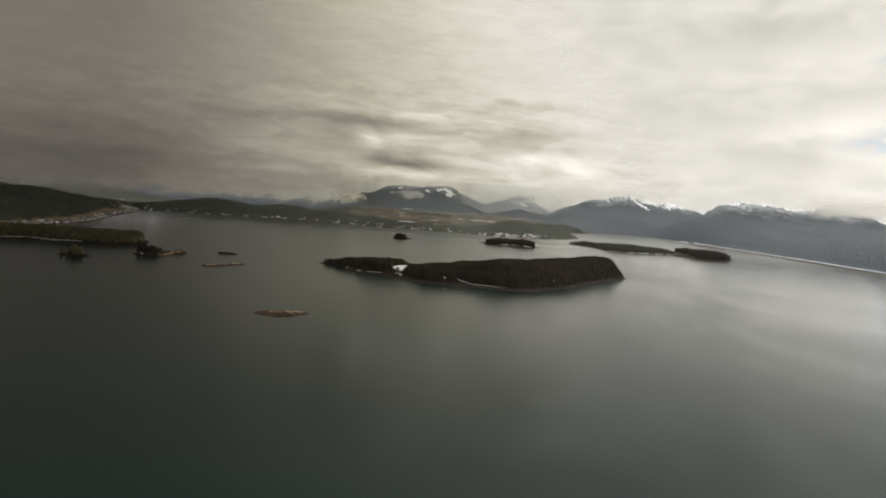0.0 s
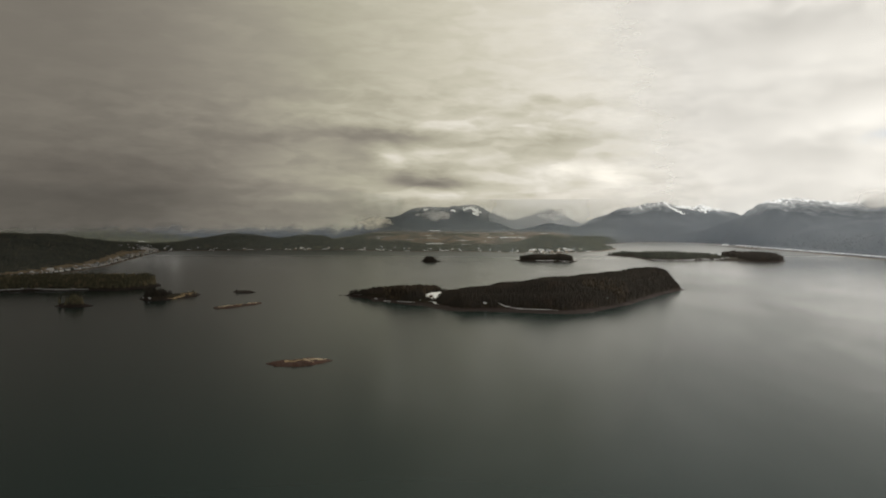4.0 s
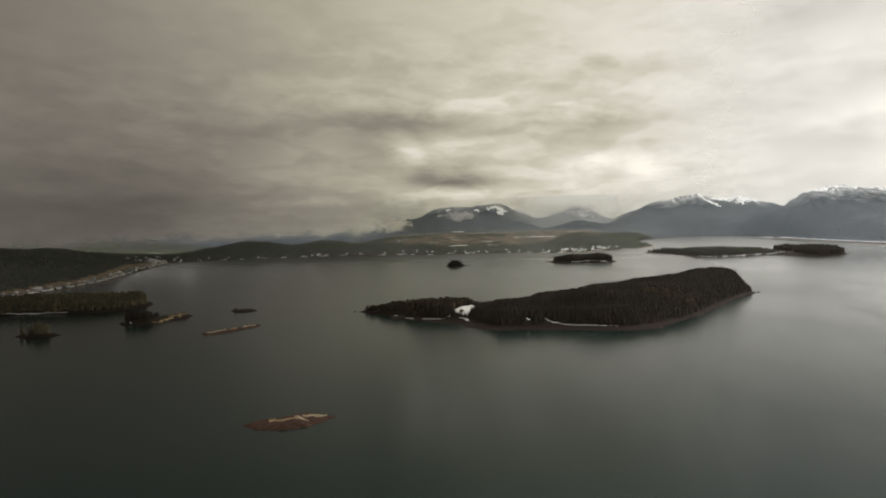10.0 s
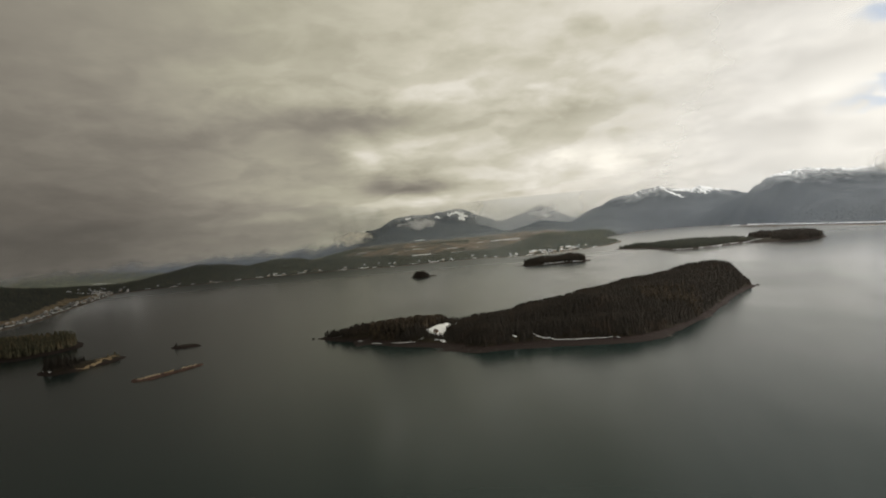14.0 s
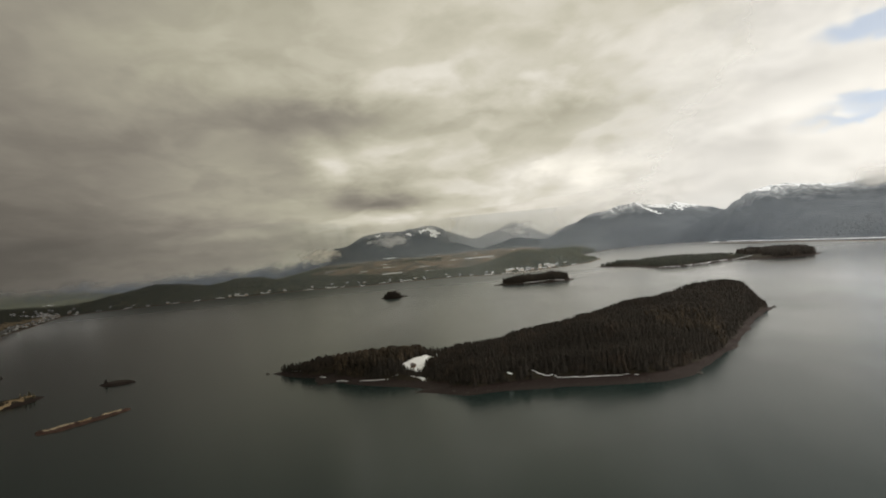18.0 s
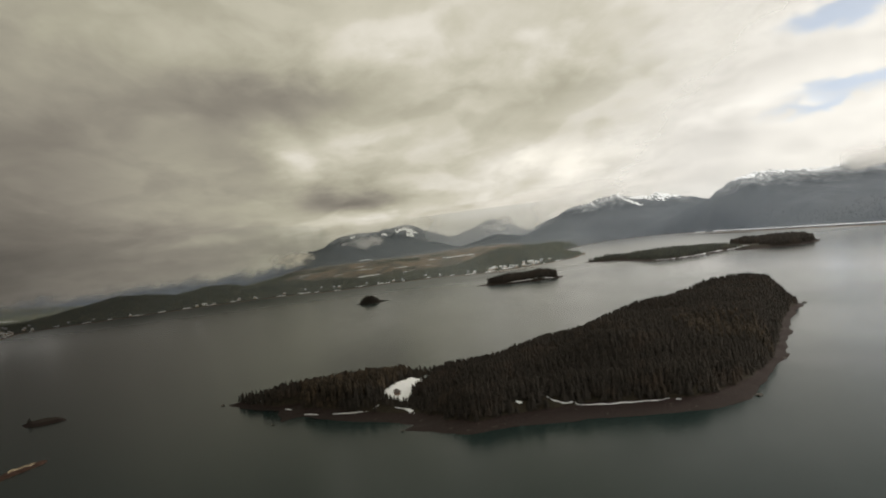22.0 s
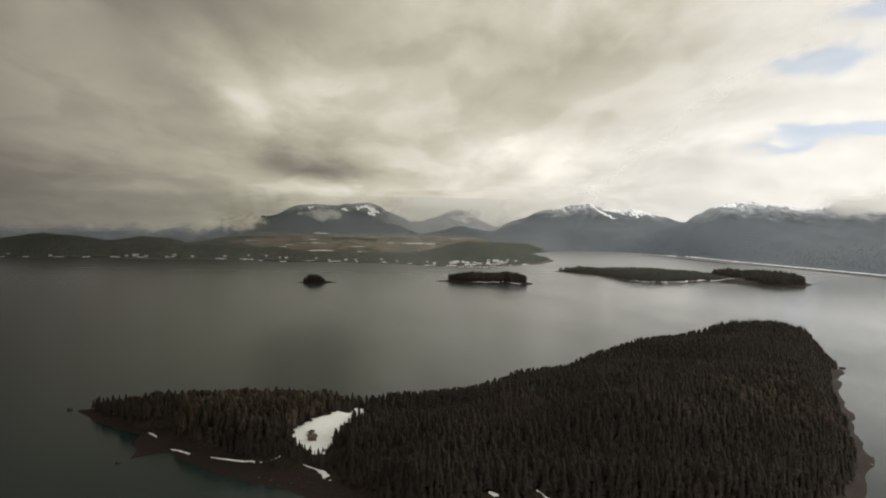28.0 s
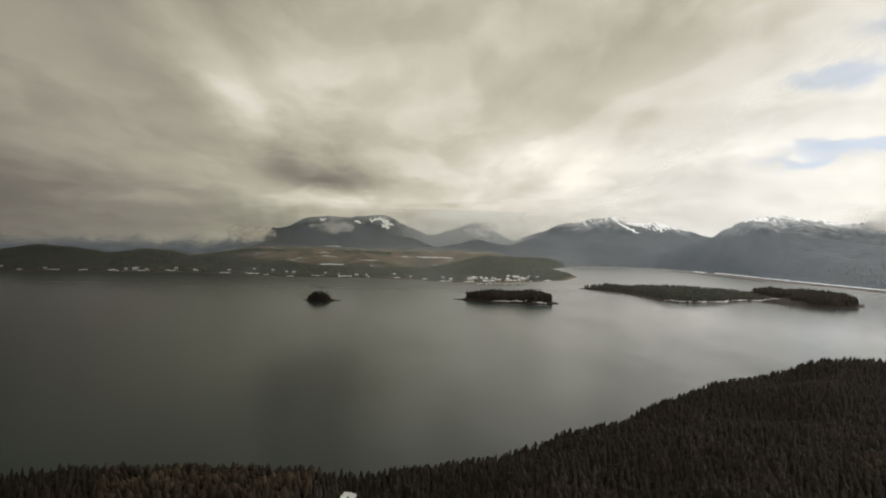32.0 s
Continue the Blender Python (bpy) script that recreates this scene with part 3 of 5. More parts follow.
# ---------------------------------------------------------------- main island
MAIN = [(-216, 1377), (-192, 1346), (-165, 1318), (-157, 1272), (-141, 1284), (-120, 1258), (-98, 1241), (-70, 1222), (-58, 1208), (-66, 1198), (-48, 1184), (-33, 1166), (0, 1166), (40, 1160),
        (82, 1148), (110, 1144), (134, 1155), (146, 1168), (177, 1215), (203, 1250), (256, 1346), (306, 1440), (353, 1511), (352, 1560), (300, 1590), (215, 1560), (120, 1490), (40, 1418), (-40, 1374), (-120, 1374), (-180, 1386)]
MAIN_KNOTS = [(-200, 1368, 2), (-150, 1335, 6), (-114, 1308, 10), (-75, 1318, 13.5), (-66, 1326, 11), (-46, 1330, 5), (-60, 1285, 7), (-62, 1240, 5), (-100, 1275, 8), (-20, 1330, 5), (0, 1260, 16), (45, 1312, 15.5), (25, 1220, 7),
              (90, 1260, 25), (125, 1350, 23), (100, 1415, 10), (150, 1435, 13), (60, 1210, 9), (130, 1200, 12), (180, 1330, 23), (225, 1440, 23.5), (301, 1530, 27), (335, 1535, 21), (230, 1360, 19), (180, 1260, 14), (130, 1300, 26), (200, 1520, 16), (100, 1450, 8), (0, 1385, 3), (290, 1450, 21)]
CLEARING = [(-84, 1283), (-80, 1296), (-68, 1310), (-50, 1350), (-38, 1349), (-50, 1312), (-55, 1290), (-61, 1272), (-65, 1260), (-69, 1260), (-74, 1268), (-80, 1276)]


def main_island(x, y):
    d = inside(x, y, MAIN) + wave(x, y, 24, 1.0, 4) * 4.0
    flat = 19 + 15 * np.exp(-((x - 55) / 60) ** 2) - 12 / (1 + np.exp(-(x - 135) / 12))
    flat = np.where(y > 1330, 7, flat) - 10 / (1 + np.exp((x + 165) / 6))
    flat = np.maximum(flat, 6)
    beach = np.where(d < flat, d * 1.87 / flat, 1.87 + (d - flat) * 1.1)
    hill = spread(x, y, MAIN_KNOTS, 3.4) + wave(x, y, 45, 6.0, 3) * 1.4
    return np.where(d < 0, np.maximum(d * 0.2, -3), np.minimum(beach, np.maximum(hill, 1.9)))


iv, it = sheet(main_island, -225, 362, 1130, 1600, 3)
island_main = tagged(raw_part("island", iv, it, ISLAND, None, "", True), "wooded island with a kelp-brown tidal shore", "island", "", "structure")


# drifts of snow along the high-tide line; the wood begins behind them
DRIFTS = [[(-196, 1364), (-186, 1356), (-176, 1349)], [(-158, 1322), (-151, 1311)], [(-140, 1290), (-128, 1282)], [(-118, 1273), (-94, 1262), (-84, 1257)], [(-72, 1248), (-55, 1231)],
          [(4, 1197), (8, 1197)], [(24, 1200), (44, 1191), (61, 1185), (82, 1178), (100, 1171)], [(172, 1230), (184, 1250)], [(196, 1265), (203, 1282)], [(218, 1312), (226, 1328)], [(252, 1376), (258, 1388)], [(281, 1432), (288, 1446)]]
gx, gy, rng = scatter(-220, 360, 1135, 1600, 2.6, 11)
gz = main_island(gx, gy)
edge, glade = inside(gx, gy, MAIN), inside(gx, gy, CLEARING)
ok = (gz > 1.89 + 0.2 * rng.random(len(gx))) & (glade < -0.2 + 1.2 * wave(gx, gy, 8, 4.0, 2)) & (rng.random(len(gx)) < 0.95)
for line in DRIFTS[:7]:
    for (ax, ay), (bx, by) in zip(line, line[1:]):
        ok &= ~((gx > ax - 3) & (gx < bx + 3) & (gy < ay + (gx - ax) * (by - ay) / (bx - ax) + 0.9) & (gy < 1340))
tall = (8.4 + 3.6 * rng.random(len(gx)) ** 1.6 + 1.2 * wave(gx, gy, 40, 3.0, 2)) * np.clip(0.7 + (edge - 14) / 50, 0.7, 1.0)
south = (glade > -30) & (gy < 1274) & (gx > -98) & (gx < -52)
tall = np.where((glade > -9) & (gx > -62), tall * 0.72, tall)
tall = np.where(south, tall * 0.55, tall)
spots = np.stack([gx, gy, gz - 0.3], 1)
mixed = 0.5 + 0.9 * wave(gx, gy, 45, 6.0, 3)
brown = (np.clip((-50 - gx) / 14, 0, 1) * np.clip((gx + 160) / 40, 0, 1) * np.clip((gy - 1276) / 14, 0, 1) + np.clip(1 - np.hypot((gx - 178) / 48, (gy - 1292) / 62) ** 2, 0, 1) * 0.7) * (0.55 + mixed) > 0.25 + 0.5 * rng.random(len(gx))
tagged(grow("forest", spots[ok & ~brown], np.maximum(tall, 2.2)[ok & ~brown], NEAR_KINDS, SPRUCE, 21), "dense dark spruce forest covering the island", "forest", "", "stuff")
tagged(grow("forest", spots[ok & brown], np.maximum(tall * 1.05, 2.2)[ok & brown], BARE_KINDS[:5] + NEAR_KINDS[:5], SUNLIT_BROWN_WOOD, 22), "brownish mixed wood, bare winter crowns and sunlit warmth in its colour", "forest", "", "stuff")

# single trees that stand clear: along the clearing and the shore
rng = np.random.default_rng(31)
for (ax, ay), (bx, by) in zip(CLEARING, CLEARING[1:] + CLEARING[:1]):
    for k in range(max(1, int(math.hypot(bx - ax, by - ay) / 4))):
        u = rng.random()
        x, y = ax + (bx - ax) * u + rng.normal() * 1.0, ay + (by - ay) * u + rng.normal() * 1.0
        z = float(main_island(np.array([x]), np.array([y]))[0])
        spruce(x, y, z, (1.8 + 1.4 * rng.random()) if y < 1276 else (5.5 + 3.5 * rng.random()), int(rng.integers(5)), "dark spruce at the edge of a snowy clearing", "spruces round the clearing")
count = 0
while count < 90:
    x, y = rng.uniform(-200, 350), rng.uniform(1140, 1520)
    z = float(main_island(np.array([x]), np.array([y]))[0])
    if 1.9 < z < 3.0:
        spruce(x, y, z, 5.5 + 4.0 * rng.random(), int(rng.integers(5)), "dark spruce above the tide line of the island", "spruces along the shore")
        count += 1

# snow: the clearing, and drifts left along the high-tide line


def snow_glade(x, y):
    d = inside(x, y, CLEARING) - 0.7 + wave(x, y, 6, 5.0, 3) * 2.0
    return np.where(d > 0, main_island(x, y) + np.clip(d * 0.25, 0, 0.35), -9)


sv, st = sheet(snow_glade, -90, -36, 1236, 1354, 1.4, -8)
sv[:, 2] = np.where(sv[:, 2] < -5, main_island(sv[:, 0], sv[:, 1]) - 0.4, sv[:, 2])
tagged(raw_part("snow_field", sv, st, SNOW, None, "", True), "open snow-covered clearing between dark spruces", "snow", "", "stuff")
for k, line in enumerate(DRIFTS):
    tagged(ribbon("snow_drift", line, 1.3 if k == 5 else 1.7 if k < 7 else 0.9, main_island, SNOW, None, "", 0.22, 2.0, 40 + k), "narrow drift of white snow along the high-tide line", "snow", "snow drifts on the beach")

# boulders along the tidal flats
ico = bmesh.new()
bmesh.ops.create_icosphere(ico, subdivisions=2, radius=1)
BOULDERS = []
for k in range(4):
    c = ico.copy()
    for v in c.verts:
        v.co *= 0.75 + 0.5 * noise.noise(v.co * 1.3 + Vector((k * 7.1, 0, 0)))
        v.co.z *= 0.6
    me = bpy.data.meshes.new("boulder")
    c.to_mesh(me)
    c.free()
    me.materials.append(DARK_STONE)
    BOULDERS.append(me)
ico.free()


def boulder(x, y, z, size, k, label, group):
    ob = tagged(new("boulder", BOULDERS[k % 4]), label, "rock", group)
    ob.matrix_basis = pose(x, y, z, 0, 0, (x * 53) % 360) @ Matrix.Diagonal((size, size * 0.8, size * 0.7, 1))


for k in range(60):
    for _ in range(200):
        x, y = rng.uniform(-215, 355), rng.uniform(1140, 1515)
        z = float(main_island(np.array([x]), np.array([y]))[0])
        if 0.1 < z < 1.5:
            break
    boulder(x, y, z, 0.6 + 1.3 * rng.random() ** 3, k, "dark wet boulder on the kelp-covered tidal flat", "boulders on the tidal flat")
for k, (x, y, size) in enumerate([(143, 1160, 3.2), (204, 1252, 2.4), (356, 1513, 3.6), (-218, 1378, 2.6), (-68, 1197, 2.0), (-160, 1271, 2.0), (212, 1262, 1.6)]):
    boulder(x, y, 0.2, size, k, "dark wet boulder at the point of the shore", "boulders at the points")


# ---------------------------------------------------------------- buildings
def prism(bm, w, d, z0, rise, over):
    """A gabled roof slab with thickness."""
    x, y, t = w / 2 + over, d / 2 + over, 0.35
    pts = [(-x, -y, z0), (x, -y, z0), (x, y, z0), (-x, y, z0), (-x, 0, z0 + rise), (x, 0, z0 + rise)]
    lo = [bm.verts.new(p) for p in pts]
    hi = [bm.verts.new((a, b, c + t)) for a, b, c in pts]
    for q in ((0, 1, 5, 4), (2, 3, 4, 5)):
        bm.faces.new([hi[i] for i in q])
        bm.faces.new([lo[i] for i in reversed(q)])
    for a, b in ((0, 1), (1, 5), (5, 2), (2, 3), (3, 4), (4, 0)):
        bm.faces.new((lo[a], lo[b], hi[b], hi[a]))
    return bm


def house(w, d, h, wall, roof, label, group, name="house", chimney=True):
    ob = tagged(new(name), label, "building", group)
    rise = d * 0.32
    bm = box(bmesh.new(), -w / 2, w / 2, -d / 2, d / 2, -1.5, h)
    x = w / 2
    tri = [bm.verts.new(p) for p in ((-x, -d / 2, h), (-x, d / 2, h), (-x, 0, h + rise), (x, -d / 2, h), (x, d / 2, h), (x, 0, h + rise))]
    for q in ((0, 2, 1), (3, 4, 5), (0, 3, 5, 2), (1, 2, 5, 4)):
        bm.faces.new([tri[i] for i in q])
    part("wall", bm, wall, ob)
    part("roof", prism(bmesh.new(), w, d, h, rise, 0.5), roof, ob)
    n = max(2, int(w / 3))
    for k in range(n):
        cx = -w / 2 + (k + 0.5) * w / n
        if k == n // 2:
            part("door", box(bmesh.new(), cx - 0.5, cx + 0.5, -d / 2 - 0.08, -d / 2 + 0.05, 0, 2.05), LOG, ob)
        else:
            part("window", box(bmesh.new(), cx - 0.7, cx + 0.7, -d / 2 - 0.08, -d / 2 + 0.05, 1.0, 2.3), GLASS_DARK, ob)
    if chimney:
        part("chimney", box(bmesh.new(), w * 0.2, w * 0.2 + 0.8, 0.3, 1.1, h, h + rise + 1.0), WALL_GREY, ob)
    return ob


cabin = house(3.6, 2.8, 1.8, LOG, ROOF_DARK, "brown log cabin with a dark roof in the snowy clearing", "", "cabin")
cabin.matrix_basis = pose(-70.5, 1282, float(main_island(np.array([-70.5]), np.array([1282.0]))[0]) + 0.4, 0, 0, 25)
woodshed = house(2.4, 1.4, 1.0, LOG, ROOF_DARK, "small dark woodshed behind the cabin in the snow", "", "woodshed", False)
woodshed.matrix_basis = pose(-71.5, 1291, float(main_island(np.array([-71.5]), np.array([1291.0]))[0]) + 0.4, 0, 0, 40)

HOUSES = [house(6.5, 5, 2.6, WALL_WHITE, SNOW, "white house with a snow-covered roof by the shore", "houses along the shore"),
          house(8, 5.5, 2.6, WALL_TAN, OLD_SNOW, "tan house with a snow-covered roof by the shore", "houses along the shore"),
          house(5.5, 4.5, 3.6, WALL_GREY, OLD_SNOW, "grey two-storey house with a snowy roof by the shore", "houses along the shore"),
          house(15, 7, 3.2, WALL_WHITE, SNOW, "long pale shed with old snow on its roof", "sheds along the shore", "shed", False)]
placed = [False] * 4


def settle(k, x, y, turn):
    z = float(mainland(np.array([float(x)]), np.array([float(y)]))[0])
    m = pose(x, y, z + 0.6, 0, 0, turn)
    if placed[k]:
        copy_thing(HOUSES[k], m)
    else:
        HOUSES[k].matrix_basis = m
        placed[k] = True


def along(line, start=0.0):
    """A function from metres along a line to the place and bearing there."""
    acc = [0.0]
    for a, b in zip(line, line[1:]):
        acc.append(acc[-1] + math.hypot(b[0] - a[0], b[1] - a[1]))

    def at(s):
        for i in range(len(line) - 1):
            if s <= acc[i + 1] or i == len(line) - 2:
                u = (s - acc[i]) / (acc[i + 1] - acc[i])
                a, b = line[i], line[i + 1]
                return a[0] + (b[0] - a[0]) * u, a[1] + (b[1] - a[1]) * u, math.atan2(b[1] - a[1], b[0] - a[0])
    return at, acc[-1]


WEST, NORTH = COAST[3:9], COAST[8:24]
rng = np.random.default_rng(77)
HOUSE_SPOTS = []
at, total = along(NORTH)
for s in np.arange(40, total - 60, 30):
    x, y, a = at(s + rng.uniform(-9, 9))
    if rng.random() < (0.55 if x < -150 else 0.3):
        continue
    d = 15 + 60 * rng.random() ** 1.6
    HOUSE_SPOTS.append((x - math.sin(a) * d, y + math.cos(a) * d, math.degrees(a) + rng.uniform(-12, 12)))
at, total = along(WEST)
for s in np.arange(120, total, 17):
    x, y, a = at(s + rng.uniform(-8, 8))
    if rng.random() < 0.45:
        continue
    d = rng.uniform(12, 24)
    HOUSE_SPOTS.append((x - math.sin(a) * d, y + math.cos(a) * d, math.degrees(a) + rng.uniform(-10, 10)))
for k in range(36):
    HOUSE_SPOTS.append((rng.uniform(-1330, -1130), rng.uniform(2880, 3130), rng.uniform(-30, 30)))
at, total = along([(180, 2958), (283, 3010), (372, 3042)])
for k in range(24):
    x, y, a = at(rng.uniform(0, total))
    d = rng.uniform(7, 44)
    HOUSE_SPOTS.append((x - math.sin(a) * d, y + math.cos(a) * d, math.degrees(a) + rng.uniform(-20, 20)))
settle(3, -662, 3178, 4)
for k, (x, y, a) in enumerate(HOUSE_SPOTS):
    settle(int(rng.choice([0, 1, 1, 1, 2, 2, 2, 3])), x, y, a)

# snow lying along the shores and roads
at, total = along(NORTH)
for k, s in enumerate(np.arange(30, total - 60, 70)):
    span = rng.uniform(8, 60) * rng.uniform(0.5, 1.0)
    line = []
    off = rng.uniform(9, 20)
    for u in np.linspace(0, span, 5):
        x, y, a = at(s + u)
        line.append((x - math.sin(a) * off, y + math.cos(a) * off))
    tagged(ribbon("snow_drift", line, rng.uniform(3.5, 7), mainland, SNOW, None, "", 0.9, 6.0, 200 + k), "patch of old snow along the far shore", "snow", "snow along the far shore")
at, total = along(WEST)
for k, s in enumerate(np.arange(100, total - 40, 48)):
    line = []
    for u in np.linspace(0, rng.uniform(28, 46), 5):
        x, y, a = at(s + u)
        line.append((x - math.sin(a) * 12, y + math.cos(a) * 12))
    tagged(ribbon("snow_drift", line, 6, mainland, SNOW, None, "", 1.1, 6.0, 300 + k), "roadside snow along the wooded shore", "snow", "snow along the western shore")


def causeway(name, line, half, mat, label):
    """A smooth road bank along a shore: flat crown and sloping sides down into the ground."""
    at, total = along(line)
    n = int(total / 14)
    places = [at(total * i / n) for i in range(n + 1)]
    top = np.array([max(float(mainland(np.array([x + u]), np.array([y + v]))[0]) for u in (-half, 0, half) for v in (-10, 10)) for x, y, _ in places]) + 0.8
    top = np.convolve(np.pad(top, 6, "edge"), np.ones(13) / 13, "valid") + 0.6
    verts, tris = [], []
    for (x, y, a), z in zip(places, top):
        for off, drop in ((-2.2, 6), (-1, 0), (0, -0.25), (1, 0), (2.2, 6)):
            verts.append((x - math.sin(a) * off * half, y + math.cos(a) * off * half, z - drop))
    for i in range(n):
        for j in range(4):
            q = i * 5 + j
            tris += [(q, q + 5, q + 6), (q, q + 6, q + 1)]
    return tagged(raw_part(name, verts, tris, mat, None, "", True), label, "road", "", "structure")


causeway("shore_road", [(1176, 3960), (1190, 3820), (1198, 3700), (1204, 3446), (1220, 3280), (1240, 3110), (1256, 2960), (1272, 2820), (1290, 2400), (1316, 1900)], 2.8, SNOW, "snow-covered road below the mountain slope")
tagged(ribbon("western_road", [(x - 26, y + 6) for x, y in WEST], 7, mainland, ROAD, None, "", 1.0, 12.0, 8), "grey salted road along the wooded shore", "road", "", "structure")
tagged(ribbon("grass_bank", [(x - 44, y + 8) for x, y in WEST], 22, mainland, GRASS, None, "", 1.2, 12.0, 9), "straw-coloured bank above the shore road", "grass", "", "stuff")
FIELDS = [[(-216, 3650), (-136, 3656)], [(-1500, 3640), (-1290, 3520)], [(120, 3980), (250, 3960)], [(280, 3800), (400, 3830)]]
for k, line in enumerate(FIELDS):
    tagged(ribbon("snow_field", line, 34, mainland, OLD_SNOW, None, "", 0.9, 14.0, 400 + k), "open field under old snow in the valley", "snow", "snow fields in the valley")


# ---------------------------------------------------------------- harbour
def boat(length, label):
    ob = tagged(new("boat"), label, "boat", "boats in the harbour")
    bm = bmesh.new()
    half, n = length * 0.16, 7
    rings = []
    for i in range(n):
        u = i / (n - 1)
        w_ = half * (1 - max(0, (u - 0.45) / 0.55) ** 2) + 0.02
        x = -length / 2 + u * length
        rings.append([bm.verts.new(p) for p in ((x, -w_, 1.0 + 0.3 * u), (x, -w_ * 0.7, -0.2), (x, w_ * 0.7, -0.2), (x, w_, 1.0 + 0.3 * u))])
    for a, b in zip(rings, rings[1:]):
        for j in range(4):
            bm.faces.new((a[j], b[j], b[(j + 1) % 4], a[(j + 1) % 4]))
    bm.faces.new(rings[0])
    bm.faces.new(list(reversed(rings[-1])))
    part("hull", bm, HULL, ob)
    part("wheelhouse", box(bmesh.new(), -length * 0.2, length * 0.12, -half * 0.6, half * 0.6, 1.0, 2.8), WALL_WHITE, ob)
    part("window", box(bmesh.new(), length * 0.12, length * 0.12 + 0.06, -half * 0.5, half * 0.5, 1.9, 2.5), GLASS_DARK, ob)
    bm = bmesh.new()
    bmesh.ops.create_cone(bm, segments=6, radius1=0.09, radius2=0.04, depth=5, cap_ends=True, matrix=Matrix.Translation((0, 0, 5.0)))
    part("mast", bm, PLANK, ob)
    return ob


first = boat(9, "small white fishing boat moored at the dock")
boats = [first]
for row in range(3):
    y = 2905 + row * 16
    dock = tagged(new("dock"), "long grey plank dock with moored boats", "dock", "docks")
    part("deck", box(bmesh.new(), 205, 322, y - 1, y + 1, 0.5, 0.9), PLANK, dock)
    for k in range(8):
        bm = bmesh.new()
        bmesh.ops.create_cone(bm, segments=7, radius1=0.22, radius2=0.2, depth=4, cap_ends=True, matrix=Matrix.Translation((207 + k * 16, y + 1.2, 0.6)))
        part("pile", bm, LOG, dock)
    for k in range(11):
        if rng.random() < 0.75:
            m = pose(211 + k * 10.5, y + (6 if k % 2 else -6), 0.05, 0, 0, 90 if k % 2 else -90)
            if boats:
                boats.pop().matrix_basis = m
            else:
                copy_thing(first, m)

# ---------------------------------------------------------------- the other islands


def isle(name, outline, top, flat, label, stride=6.0, seed=0.0):
    """An island from its outline: a tidal shelf and a wooded back."""
    xs, ys = [p[0] for p in outline], [p[1] for p in outline]

    def height(x, y):
        d = inside(x, y, outline) + wave(x, y, 30, seed, 3) * flat * 0.3
        back = np.where(d < flat, d * 2.0 / flat, 2.0 + (d - flat) * 0.5)
        return np.where(d < 0, np.maximum(d * 0.2, -3), np.minimum(back, 2.0 + top * (0.75 + 0.35 * wave(x, y, 60, seed + 3, 2))))
    v, t = sheet(height, min(xs) - 12, max(xs) + 12, min(ys) - 12, max(ys) + 12, stride)
    tagged(raw_part(name, v, t, ISLAND, None, "", True), label, "island", "", "structure")
    return height, (min(xs), max(xs), min(ys), max(ys))


def wood(height, bounds, step, low, high, kinds, mat, seed, label, keep=None):
    gx, gy, rng = scatter(*bounds, step, seed)
    gz = height(gx, gy)
    ok = gz > 2.0 + 0.3 * rng.random(len(gx))
    if keep is not None:
        ok &= keep(gx, gy)
    h = (low + (high - low) * rng.random(len(gx)) ** 1.3) * (1 + 0.22 * wave(gx, gy, 46, seed * 0.7, 3))
    grow("forest", np.stack([gx, gy, gz - 0.3], 1)[ok], h[ok], kinds, mat, seed, None, label, "forest")


H_H, H_B = isle("island", [(104, 2444), (138, 2408), (171, 2385), (233, 2366), (280, 2374), (290, 2412), (245, 2455), (175, 2475)], 8, 10, "small dark wooded island with a snowy beach", 5, 1.0)
wood(H_H, H_B, 3.5, 11, 15, MID_KINDS, SPRUCE, 51, "dark spruce wood covering the small island", lambda x, y: H_H(x, y) > 3.2)
tagged(ribbon("snow_drift", [(168, 2397), (205, 2386), (240, 2379), (262, 2378)], 2.6, H_H, SNOW, None, "", 0.5, 5, 12), "line of white snow on the island beach", "snow", "island beach snow")

H_I, B_I = isle("island", [(430, 2830), (455, 2760), (492, 2690), (500, 2560), (508, 2478), (560, 2452), (630, 2470), (705, 2535), (735, 2450), (800, 2408), (870, 2425), (910, 2495), (905, 2570), (820, 2680), (650, 2760), (520, 2810)], 9, 12,
                "long low wooded island with pale shore", 8, 2.0)
wood(H_I, B_I, 5.6, 6, 9, MID_KINDS, HAZY_ISLE_SPRUCE, 52, "spruce wood covering the long low island", lambda x, y: x < 735)
wood(H_I, B_I, 4.6, 12, 17, MID_KINDS, SPRUCE, 57, "darker and taller spruce wood at the end of the long island", lambda x, y: x > 775 + 8 * wave(x, y, 30, 1.0, 2))
tagged(ribbon("snow_drift", [(512, 2490), (560, 2466), (625, 2482), (700, 2548)], 5, H_I, OLD_SNOW, None, "", 0.5, 6, 13, 0.05), "broken line of snow along the island beach", "snow", "island beach snow")
tagged(ribbon("snow_drift", [(712, 2546), (742, 2500)], 5, H_I, OLD_SNOW, None, "", 0.5, 6, 14), "broken line of snow along the island beach", "snow", "island beach snow")

